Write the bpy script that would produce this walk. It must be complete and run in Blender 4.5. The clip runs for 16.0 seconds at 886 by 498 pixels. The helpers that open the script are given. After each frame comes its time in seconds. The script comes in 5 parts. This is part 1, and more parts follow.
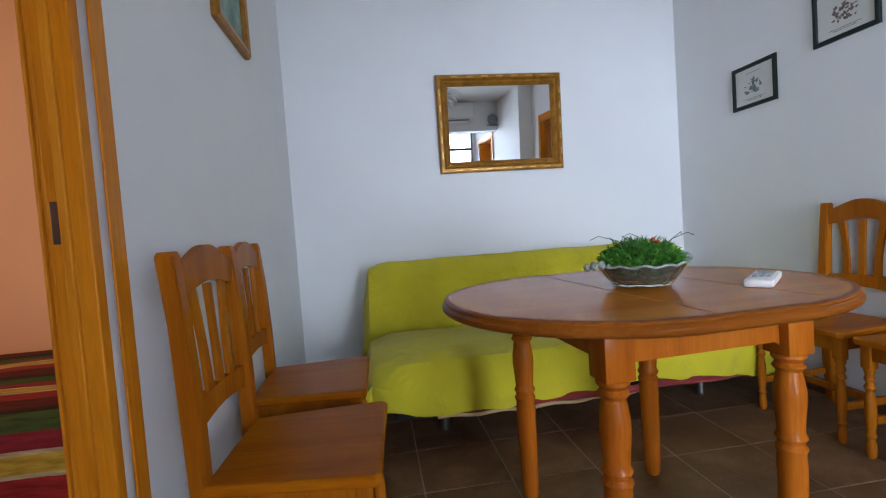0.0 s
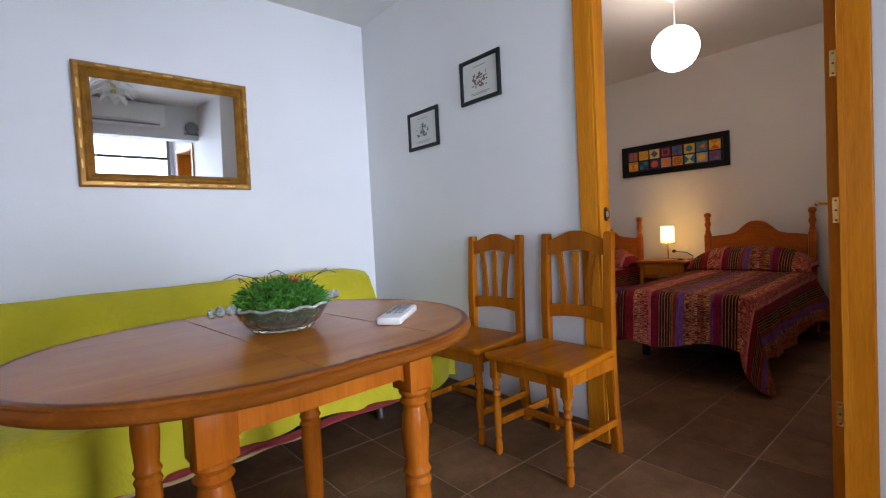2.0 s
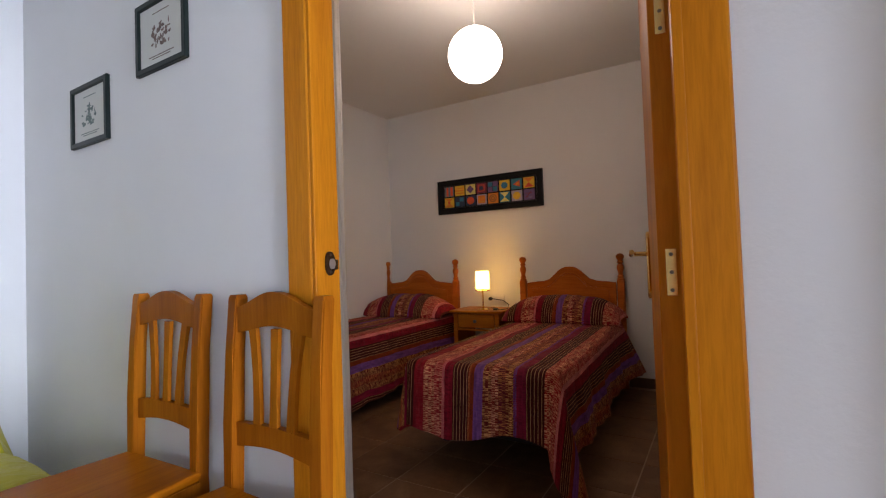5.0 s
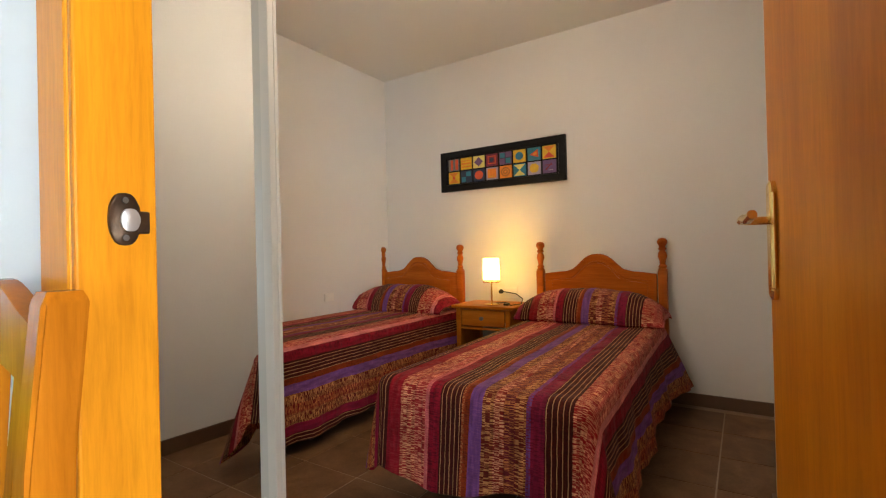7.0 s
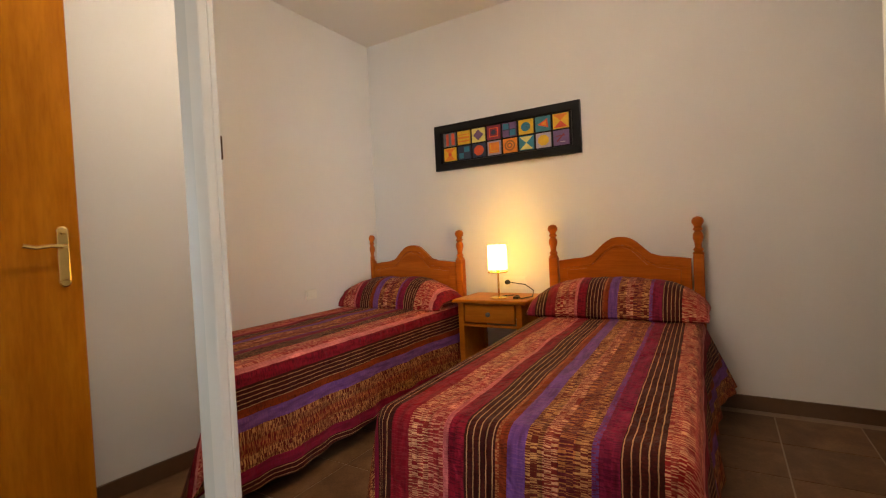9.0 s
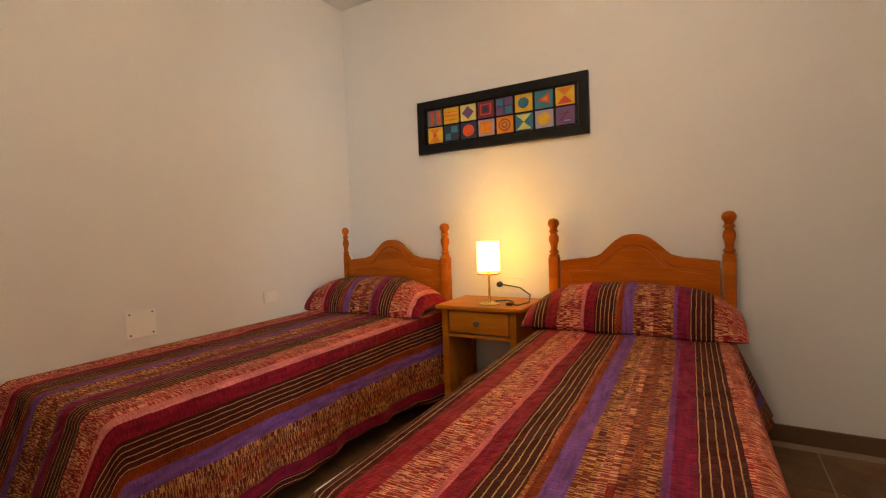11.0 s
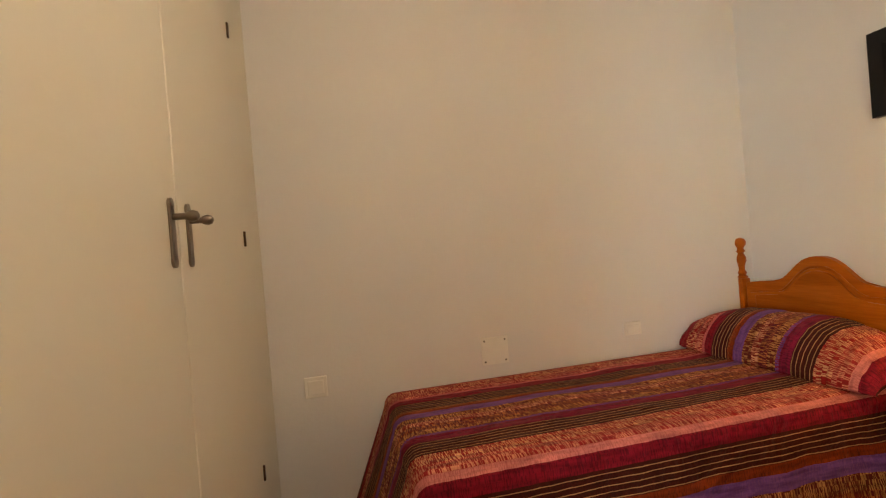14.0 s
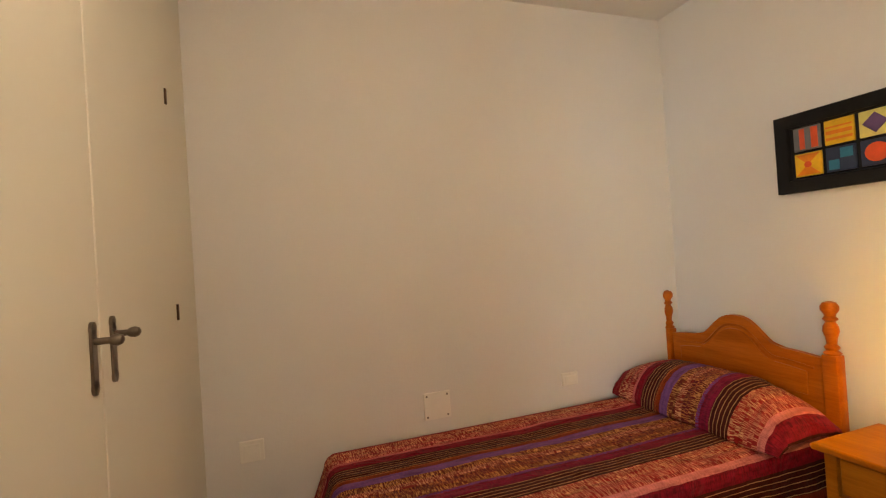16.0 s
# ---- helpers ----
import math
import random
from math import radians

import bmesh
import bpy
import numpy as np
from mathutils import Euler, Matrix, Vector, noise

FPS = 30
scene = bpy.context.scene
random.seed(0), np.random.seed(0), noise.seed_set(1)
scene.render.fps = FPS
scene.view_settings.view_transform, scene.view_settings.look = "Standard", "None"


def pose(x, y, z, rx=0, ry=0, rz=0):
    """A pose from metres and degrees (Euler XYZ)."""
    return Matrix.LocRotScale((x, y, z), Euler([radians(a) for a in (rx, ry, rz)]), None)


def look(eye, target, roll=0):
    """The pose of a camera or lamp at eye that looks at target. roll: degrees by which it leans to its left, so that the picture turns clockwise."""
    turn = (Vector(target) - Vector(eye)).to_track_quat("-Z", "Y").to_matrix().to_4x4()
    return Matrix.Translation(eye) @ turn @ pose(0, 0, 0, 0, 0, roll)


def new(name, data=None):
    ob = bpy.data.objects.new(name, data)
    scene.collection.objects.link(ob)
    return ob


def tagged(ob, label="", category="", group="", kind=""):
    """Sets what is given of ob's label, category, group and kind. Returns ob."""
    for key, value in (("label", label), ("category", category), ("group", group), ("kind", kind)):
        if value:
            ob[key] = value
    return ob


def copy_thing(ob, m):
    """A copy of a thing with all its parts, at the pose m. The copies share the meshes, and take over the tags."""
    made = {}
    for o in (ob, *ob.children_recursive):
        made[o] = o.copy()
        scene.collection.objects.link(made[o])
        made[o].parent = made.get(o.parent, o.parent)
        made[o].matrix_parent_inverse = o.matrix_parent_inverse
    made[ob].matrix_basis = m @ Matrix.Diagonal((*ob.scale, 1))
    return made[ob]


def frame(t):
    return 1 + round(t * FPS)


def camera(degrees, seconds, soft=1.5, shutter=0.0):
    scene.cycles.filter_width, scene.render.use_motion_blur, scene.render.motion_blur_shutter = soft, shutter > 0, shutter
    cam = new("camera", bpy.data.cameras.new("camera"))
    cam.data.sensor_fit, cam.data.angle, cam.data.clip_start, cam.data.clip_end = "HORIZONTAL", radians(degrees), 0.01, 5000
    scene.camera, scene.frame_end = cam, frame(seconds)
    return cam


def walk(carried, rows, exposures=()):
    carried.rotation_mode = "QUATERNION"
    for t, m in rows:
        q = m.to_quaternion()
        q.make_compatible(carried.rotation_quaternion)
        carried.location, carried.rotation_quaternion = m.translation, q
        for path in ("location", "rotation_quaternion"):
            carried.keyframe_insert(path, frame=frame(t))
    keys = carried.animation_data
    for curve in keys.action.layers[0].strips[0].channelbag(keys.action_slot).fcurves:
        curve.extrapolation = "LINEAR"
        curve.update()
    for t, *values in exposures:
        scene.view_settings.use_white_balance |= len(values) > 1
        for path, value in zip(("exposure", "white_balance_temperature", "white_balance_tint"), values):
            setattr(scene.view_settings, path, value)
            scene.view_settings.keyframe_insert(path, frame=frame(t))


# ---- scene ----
cam = camera(87.4, 16.0, 1.2)
PATH = [
    (0, (2.602, 0.705, 0.968), (2.885, 2.682, 0.875), -4.0),
    (0.5, (2.652, 0.712, 1.006), (3.177, 2.641, 0.949), -4.2),
    (1, (2.728, 0.721, 0.999), (3.488, 2.569, 0.905), -4.5),
    (1.5, (2.817, 0.743, 0.985), (3.863, 2.444, 0.876), -4.1),
    (2, (2.899, 0.758, 0.991), (4.202, 2.274, 0.918), -3.0),
    (2.5, (2.994, 0.767, 1.007), (4.507, 2.074, 0.961), -2.5),
    (3, (3.163, 0.779, 1.0), (4.748, 1.998, 0.979), -2.6),
    (3.5, (3.344, 0.783, 1.019), (5.004, 1.898, 1.044), -2.3),
    (4, (3.516, 0.827, 1.029), (5.223, 1.867, 1.094), -1.4),
    (4.5, (3.738, 0.928, 1.043), (5.46, 1.943, 1.092), -0.8),
    (5, (3.94, 0.988, 1.029), (5.653, 2.019, 1.081), -2.0),
    (5.2, (4.035, 1.005, 1.033), (5.728, 2.068, 1.07), -1.7),
    (7.5, (4.648, 1.353, 0.979), (6.314, 2.46, 0.978), -1.2),
    (8, (4.736, 1.466, 0.99), (6.378, 2.609, 0.964), -1.2),
    (8.5, (4.809, 1.52, 0.991), (6.48, 2.618, 0.956), -2.1),
    (10.8, (5.242, 1.716, 1.015), (7.021, 2.626, 0.931), -2.3),
    (11, (5.291, 1.74, 1.015), (7.018, 2.743, 0.923), -2.2),
    (11.5, (5.394, 1.777, 1.024), (7.016, 2.944, 0.937), -1.3),
    (12, (5.485, 1.857, 1.022), (7.014, 3.138, 0.885), -1.9),
    (12.5, (5.61, 1.928, 1.016), (6.978, 3.383, 0.916), -2.2),
    (13, (5.725, 1.925, 1.0), (6.763, 3.632, 0.909), -4.1),
    (13.5, (5.765, 1.937, 1.034), (6.435, 3.821, 0.982), -4.3),
    (14, (5.728, 1.972, 1.119), (6.178, 3.921, 1.11), -4.7),
    (14.5, (5.708, 1.963, 1.179), (6.023, 3.938, 1.187), -5.2),
    (15, (5.696, 1.955, 1.241), (5.961, 3.936, 1.298), -4.6),
    (15.5, (5.702, 1.951, 1.29), (6.066, 3.916, 1.372), -3.6),
    (16, (5.76, 1.938, 1.32), (6.417, 3.827, 1.34), -3.7),
]
walk(cam, [(t, look(eye, target, roll)) for t, eye, target, roll in PATH],
     [(0, 0.02, 6350, 15), (0.5, 0.15, 6350, 13), (1, 0.16, 6400, 16), (2.5, 0.2, 6450, 19), (4, 0.22, 6500, 19), (4.8, 0.18, 6600, 19), (5.2, 0.3, 6700, 20), (7.3, 1.3, 6850, 6), (8.5, 1.3, 7050, 9), (11, 1.32, 7750, 12), (13, 1.3, 7800, 11), (14, 1.34, 7900, 7), (15, 1.39, 7900, 6), (15.5, 1.44, 7850, 5), (16, 1.27, 7900, 8)])

# ---- world, sun and lamps ----
world = bpy.data.worlds.new("sky")
scene.world = world
world.use_nodes = True
wn = world.node_tree
wn.nodes.clear()
sky = wn.nodes.new("ShaderNodeTexSky")
sky.sky_type, sky.sun_disc = "NISHITA", False
sky.sun_elevation, sky.sun_rotation = radians(52), radians(20)
bg = wn.nodes.new("ShaderNodeBackground")
bg.inputs["Strength"].default_value = 0.12
wo = wn.nodes.new("ShaderNodeOutputWorld")
wn.links.new(sky.outputs[0], bg.inputs[0])
wn.links.new(bg.outputs[0], wo.inputs[0])


def lamp(name, kind, m, energy, colour, **more):
    data = bpy.data.lights.new(name, kind)
    data.energy, data.color = energy, colour
    for key, value in more.items():
        if key == "size":
            data.size = value
        elif key == "size_y":
            data.shape = "RECTANGLE"
            data.size_y = value
        elif key == "radius":
            data.shadow_soft_size = value
        elif key == "angle":
            data.angle = value
        elif key == "spread":
            data.spread = value
    ob = new(name, data)
    ob.matrix_world = m
    return ob


SUN_DIR = Vector((math.sin(radians(20)) * math.cos(radians(52)), math.cos(radians(20)) * math.cos(radians(52)), math.sin(radians(52))))
lamp("sun", "SUN", look(SUN_DIR * 20, (0, 0, 0)), 3.0, (1.0, 0.95, 0.88), angle=radians(0.5))
# daylight standing in the balcony opening and the second pane beside it
lamp("window_daylight", "AREA", look((3.97, -2.16, 1.16), (4.45, 3.7, 1.2)), 53, (0.70, 0.84, 1.0), size=1.34, size_y=2.26, spread=radians(88))
# added lamp in the assumed west opening, for light on the east walls
lamp("assumed_west_daylight", "AREA", look((2.03, -0.95, 1.1), (4.75, 2.2, 1.15)), 13, (0.70, 0.84, 1.0), size=1.2, size_y=1.85, spread=radians(95))
lamp("window_daylight_side", "AREA", look((2.81, -2.14, 1.52), (2.9, 3.7, 1.2)), 5, (0.68, 0.84, 1.0), size=0.86, size_y=1.52)
# the bulb inside the bedside lamp's open shade
lamp("bedside_bulb", "POINT", pose(7.53, 2.765, 0.86), 1.8, (1.0, 0.63, 0.20), radius=0.022)
# warm fill added at an assumed, unseen window of the far room
lamp("far_room_fill", "AREA", look((-0.43, 1.9, 1.5), (1.5, 2.2, 0.9)), 20, (1.0, 0.80, 0.58), size=0.8, size_y=1.0)


# ---- materials ----
def mat(name, rough=0.5, metal=0.0):
    m = bpy.data.materials.new(name)
    m.use_nodes = True
    b = m.node_tree.nodes["Principled BSDF"]
    b.inputs["Roughness"].default_value, b.inputs["Metallic"].default_value = rough, metal
    return m, m.node_tree.nodes, m.node_tree.links, b


def ramp(n, stops, mode="LINEAR"):
    r = n.new("ShaderNodeValToRGB")
    e = r.color_ramp
    e.interpolation = mode
    while len(e.elements) < len(stops):
        e.elements.new(0.5)
    for el, (p, c) in zip(e.elements, stops):
        el.position, el.color = p, (*c, 1)
    return r


def coords(n, l, scale=(1, 1, 1), out="Object"):
    tc = n.new("ShaderNodeTexCoord")
    mp = n.new("ShaderNodeMapping")
    mp.inputs["Scale"].default_value = scale
    l.new(tc.outputs[out], mp.inputs[0])
    return mp.outputs[0]


def noisy(n, l, vec, scale, detail=4, rough=0.55, distort=0.0):
    t = n.new("ShaderNodeTexNoise")
    t.inputs["Scale"].default_value, t.inputs["Detail"].default_value = scale, detail
    t.inputs["Roughness"].default_value, t.inputs["Distortion"].default_value = rough, distort
    l.new(vec, t.inputs["Vector"])
    return t.outputs[0]


def bump(n, l, b, height, strength, dist=0.01):
    k = n.new("ShaderNodeBump")
    k.inputs["Strength"].default_value, k.inputs["Distance"].default_value = strength, dist
    l.new(height, k.inputs["Height"])
    l.new(k.outputs[0], b.inputs["Normal"])


def mixed(n, l, a, b, f, mode="MIX"):
    x = n.new("ShaderNodeMix")
    x.data_type, x.blend_type = "RGBA", mode
    for sock, v in ((x.inputs[6], a), (x.inputs[7], b), (x.inputs[0], f)):
        if isinstance(v, (int, float)):
            sock.default_value = v
        elif isinstance(v, tuple):
            sock.default_value = (*v, 1)
        else:
            l.new(v, sock)
    return x.outputs[2]


def paint(name, col, rough=0.75, vary=0.06, grain=70, relief=0.22):
    m, n, l, b = mat(name, rough)
    g = coords(n, l, (1, 1, 1))
    big = noisy(n, l, g, 1.3, 3)
    fine = noisy(n, l, g, grain, 5, 0.65)
    low = tuple(c * (1 - vary) for c in col)
    r = ramp(n, [(0.3, low), (0.7, col)])
    l.new(big, r.inputs[0])
    l.new(r.outputs[0], b.inputs["Base Color"])
    bump(n, l, b, fine, relief, 0.004)
    return m


def wood(name, dark, mid, light, rough=0.32, axis=2, stretch=14.0, ring=9.0, gloss=0.09):
    """Varnished pine: long streaks along one axis, broad bands and a few darker flecks."""
    m, n, l, b = mat(name, rough)
    s = [stretch, stretch, stretch]
    s[axis] = 1.0
    info = n.new("ShaderNodeObjectInfo")
    tc = n.new("ShaderNodeTexCoord")
    shift = n.new("ShaderNodeVectorMath")
    shift.operation = "MULTIPLY_ADD"
    l.new(info.outputs["Random"], shift.inputs[0])
    shift.inputs[1].default_value = (7, 11, 5)
    l.new(tc.outputs["Object"], shift.inputs[2])
    mp = n.new("ShaderNodeMapping")
    mp.inputs["Scale"].default_value = s
    l.new(shift.outputs[0], mp.inputs[0])
    band = noisy(n, l, mp.outputs[0], 0.9, 3, 0.5, 0.6)
    streak = noisy(n, l, mp.outputs[0], ring, 5, 0.7, 0.3)
    r1 = ramp(n, [(0.25, dark), (0.5, mid), (0.78, light)])
    l.new(band, r1.inputs[0])
    r2 = ramp(n, [(0.3, (0.62, 0.55, 0.48)), (0.6, (1, 1, 1))])
    l.new(streak, r2.inputs[0])
    l.new(mixed(n, l, r1.outputs[0], r2.outputs[0], 0.55, "MULTIPLY"), b.inputs["Base Color"])
    b.inputs["Specular IOR Level"].default_value = gloss
    bump(n, l, b, streak, 0.06, 0.003)
    return m


def plain(name, col, rough=0.5, metal=0.0, vary=0.12, scale=25):
    m, n, l, b = mat(name, rough, metal)
    r = ramp(n, [(0.3, tuple(c * (1 - vary) for c in col)), (0.7, col)])
    l.new(noisy(n, l, coords(n, l), scale, 4), r.inputs[0])
    l.new(r.outputs[0], b.inputs["Base Color"])
    return m


def glowing(name, col, strength, rough=0.4):
    m, n, l, b = mat(name, rough)
    b.inputs["Base Color"].default_value = (0.85, 0.83, 0.78, 1)
    b.inputs["Emission Color"].default_value = (*col, 1)
    b.inputs["Emission Strength"].default_value = strength
    return m


def fabric(name, col, rough=0.9, vary=0.18, weave=260.0):
    m, n, l, b = mat(name, rough)
    g = coords(n, l)
    r = ramp(n, [(0.3, tuple(c * (1 - vary) for c in col)), (0.7, col)])
    l.new(noisy(n, l, g, 4, 4), r.inputs[0])
    l.new(r.outputs[0], b.inputs["Base Color"])
    b.inputs["Sheen Weight"].default_value = 0.15
    bump(n, l, b, noisy(n, l, g, weave, 2), 0.25, 0.003)
    return m


def striped(name, rows, period, weave_scale=1.0):
    """Striped bedspread cloth: a run of (width, colour, kind) across the first UV axis, over and over. kind 1: ikat-like broken threads."""
    m, n, l, b = mat(name, 0.7)
    uv = n.new("ShaderNodeUVMap")
    sep = n.new("ShaderNodeSeparateXYZ")
    l.new(uv.outputs[0], sep.inputs[0])
    wob = noisy(n, l, uv.outputs[0], 22, 4)
    add = n.new("ShaderNodeMath")
    add.operation = "MULTIPLY_ADD"
    l.new(wob, add.inputs[0])
    add.inputs[1].default_value = 0.006
    l.new(sep.outputs[0], add.inputs[2])
    div = n.new("ShaderNodeMath")
    div.operation = "DIVIDE"
    l.new(add.outputs[0], div.inputs[0])
    div.inputs[1].default_value = period
    fr = n.new("ShaderNodeMath")
    fr.operation = "FRACT"
    l.new(div.outputs[0], fr.inputs[0])
    stops, kinds, alt, pins, u = [], [], [], [], 0.0
    for w, c, k, c2, *pin in rows:
        p = 1.0 if pin else 0.0
        pins.append((u / period, (p, p, p)))
        stops.append((u / period, c))
        alt.append((u / period, c2))
        kinds.append((u / period, (k, k, k)))
        u += w
    base, second, kind, band = ramp(n, stops, "CONSTANT"), ramp(n, alt, "CONSTANT"), ramp(n, kinds, "CONSTANT"), ramp(n, pins, "CONSTANT")
    for r in (base, second, kind, band):
        l.new(fr.outputs[0], r.inputs[0])
    # broken threads: short bars in narrow columns along the stripe, of uneven length
    colm = n.new("ShaderNodeMath")
    colm.operation = "MULTIPLY"
    l.new(add.outputs[0], colm.inputs[0])
    colm.inputs[1].default_value = 62.0 * weave_scale
    flo = n.new("ShaderNodeMath")
    flo.operation = "FLOOR"
    l.new(colm.outputs[0], flo.inputs[0])
    jump = n.new("ShaderNodeMath")
    jump.operation = "MULTIPLY"
    l.new(flo.outputs[0], jump.inputs[0])
    jump.inputs[1].default_value = 7.31
    slant = n.new("ShaderNodeMath")
    slant.operation = "MULTIPLY_ADD"
    l.new(wob, slant.inputs[0])
    slant.inputs[1].default_value = 0.012
    l.new(sep.outputs[1], slant.inputs[2])
    run = n.new("ShaderNodeMath")
    run.operation = "MULTIPLY"
    l.new(slant.outputs[0], run.inputs[0])
    run.inputs[1].default_value = 255.0 * weave_scale
    cmb = n.new("ShaderNodeCombineXYZ")
    l.new(jump.outputs[0], cmb.inputs[0])
    l.new(run.outputs[0], cmb.inputs[1])
    bars = noisy(n, l, cmb.outputs[0], 1.0, 1, 0.5)
    tone = noisy(n, l, uv.outputs[0], 9, 3, 0.6)
    toner = ramp(n, [(0.35, (0.55, 0.42, 0.45)), (0.62, (1.1, 1.0, 0.95))])
    l.new(tone, toner.inputs[0])
    second_ = mixed(n, l, second.outputs[0], toner.outputs[0], 0.55, "MULTIPLY")
    step = ramp(n, [(0.46, (0, 0, 0)), (0.51, (0.15, 0.15, 0.15)), (0.56, (1, 1, 1))])
    l.new(bars, step.inputs[0])
    mp2 = n.new("ShaderNodeMapping")
    mp2.inputs["Scale"].default_value = (60, 9, 1)
    l.new(uv.outputs[0], mp2.inputs[0])
    slub = noisy(n, l, mp2.outputs[0], 1.0, 3, 0.6)
    f = n.new("ShaderNodeMath")
    f.operation = "MULTIPLY"
    l.new(step.outputs[0], f.inputs[0])
    l.new(kind.outputs[0], f.inputs[1])
    col = mixed(n, l, base.outputs[0], second_, f.outputs[0])
    # thin pale lines, evenly spaced inside the dark bands
    line = n.new("ShaderNodeMath")
    line.operation = "MULTIPLY"
    l.new(add.outputs[0], line.inputs[0])
    line.inputs[1].default_value = 1 / 0.0172
    part_ = n.new("ShaderNodeMath")
    part_.operation = "FRACT"
    l.new(line.outputs[0], part_.inputs[0])
    thin = n.new("ShaderNodeMath")
    thin.operation = "LESS_THAN"
    l.new(part_.outputs[0], thin.inputs[0])
    thin.inputs[1].default_value = 0.16
    both = n.new("ShaderNodeMath")
    both.operation = "MULTIPLY"
    l.new(thin.outputs[0], both.inputs[0])
    l.new(band.outputs[0], both.inputs[1])
    col = mixed(n, l, col, (0.56, 0.31, 0.14), both.outputs[0])
    dirt = ramp(n, [(0.3, (0.36, 0.29, 0.29)), (0.66, (1.0, 0.94, 0.92))])
    l.new(slub, dirt.inputs[0])
    l.new(mixed(n, l, col, dirt.outputs[0], 0.8, "MULTIPLY"), b.inputs["Base Color"])
    b.inputs["Specular IOR Level"].default_value = 0.12
    bump(n, l, b, bars, 0.35, 0.004)
    return m


def wrinkled(m, scale, strength, dist):
    """Soft creases of cloth under the weave."""
    n, l = m.node_tree.nodes, m.node_tree.links
    fine = [k for k in n if k.bl_idname == "ShaderNodeBump"][0]
    k = n.new("ShaderNodeBump")
    k.inputs["Strength"].default_value, k.inputs["Distance"].default_value = strength, dist
    l.new(noisy(n, l, coords(n, l, (1.0, 1.6, 0.8)), scale, 3, 0.5, 1.4), k.inputs["Height"])
    l.new(k.outputs[0], fine.inputs["Normal"])


WALL = paint("white_wall_paint", (0.75, 0.75, 0.75))
BEDWALL = paint("bedroom_wall_paint", (0.735, 0.712, 0.688))
CEIL = paint("ceiling_paint", (0.73, 0.72, 0.70), 0.85, 0.03)
# white wall with the warm light on it put into the base colour
WARMLIT = paint("warm_light_wall_paint", (0.74, 0.37, 0.18))
WHITEWOOD = paint("cream_lacquer", (0.68, 0.64, 0.55), 0.45, 0.04, 40, 0.05)
FRAMEWHITE = paint("white_lacquer", (0.80, 0.79, 0.76), 0.4, 0.03, 40, 0.04)
PINE = wood("varnished_pine_trim", (0.5, 0.155, 0.007), (0.62, 0.215, 0.01), (0.7, 0.275, 0.018))
DOORWOOD = wood("varnished_door_veneer", (0.4, 0.125, 0.008), (0.5, 0.168, 0.01), (0.58, 0.215, 0.016), 0.35, 2, 9, 7)
CHAIRWOOD = wood("varnished_chair_pine", (0.23, 0.058, 0.003), (0.34, 0.096, 0.005), (0.43, 0.138, 0.008), 0.24)
SEATWOOD = wood("varnished_chair_seat", (0.27, 0.068, 0.002), (0.37, 0.103, 0.003), (0.45, 0.14, 0.005), 0.24, 0, 14, 9, 0.04)
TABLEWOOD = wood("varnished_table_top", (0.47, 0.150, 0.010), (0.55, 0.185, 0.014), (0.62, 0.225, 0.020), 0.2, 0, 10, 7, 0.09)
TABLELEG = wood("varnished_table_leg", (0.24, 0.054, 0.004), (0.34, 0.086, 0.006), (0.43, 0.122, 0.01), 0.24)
BEDWOOD = wood("varnished_bed_pine", (0.32, 0.075, 0.009), (0.44, 0.108, 0.013), (0.54, 0.15, 0.02), 0.32, 1)
STANDWOOD = wood("honey_pine", (0.34, 0.098, 0.010), (0.44, 0.138, 0.014), (0.52, 0.18, 0.02), 0.35, 1)
BASEB = plain("brown_tile_skirting", (0.125, 0.064, 0.032), 0.45)
LIME = fabric("lime_cotton_throw", (0.50, 0.425, 0.006))
wrinkled(LIME, 5.0, 0.45, 0.05)
REDHEM = fabric("red_mattress_edge", (0.20, 0.012, 0.008))
CREAMHEM = fabric("cream_piping", (0.42, 0.26, 0.11))
BLACK = plain("black_lacquer", (0.012, 0.012, 0.014), 0.35)
DARKGREEN = plain("dark_green_black_frame", (0.015, 0.022, 0.02), 0.35)
PAPER = plain("print_paper", (0.62, 0.62, 0.58), 0.8, 0, 0.06, 8)
BRASS = plain("polished_brass", (0.95, 0.70, 0.27), 0.2, 1.0)
STEEL = plain("brushed_nickel", (0.24, 0.20, 0.16), 0.3, 1.0)
BRIGHTSTEEL = plain("bright_worn_steel", (0.62, 0.56, 0.50), 0.35, 0.75)
BRONZE = plain("worn_bronze", (0.10, 0.055, 0.03), 0.35, 0.8, 0.5, 60)
DARKSTEEL = plain("dark_steel", (0.20, 0.18, 0.16), 0.4, 1.0)
PLASTIC = plain("white_plastic", (0.78, 0.77, 0.74), 0.4, 0, 0.03)
CREAMPLASTIC = plain("cream_plastic", (0.80, 0.77, 0.71), 0.45, 0, 0.03)
GREYPLASTIC = plain("grey_plastic", (0.25, 0.26, 0.27), 0.5)
CABLE = plain("black_cable", (0.012, 0.012, 0.012), 0.5)
# near-black for bed and sofa bases; also stands in for door-gap shade
DARKVOID = plain("dark_base_and_gap_shade", (0.02, 0.016, 0.016), 0.9)
GOLD = plain("antique_gilt", (0.40, 0.175, 0.018), 0.38, 0.45, 0.45, 22)
GOLDHI = plain("gilt_highlight", (0.62, 0.36, 0.09), 0.35, 0.6, 0.3, 60)
GLOBE = glowing("lit_opal_globe", (1.0, 0.86, 0.72), 14.2)
SHADE = glowing("lit_lamp_shade", (1.0, 0.60, 0.12), 7.6, 0.7)
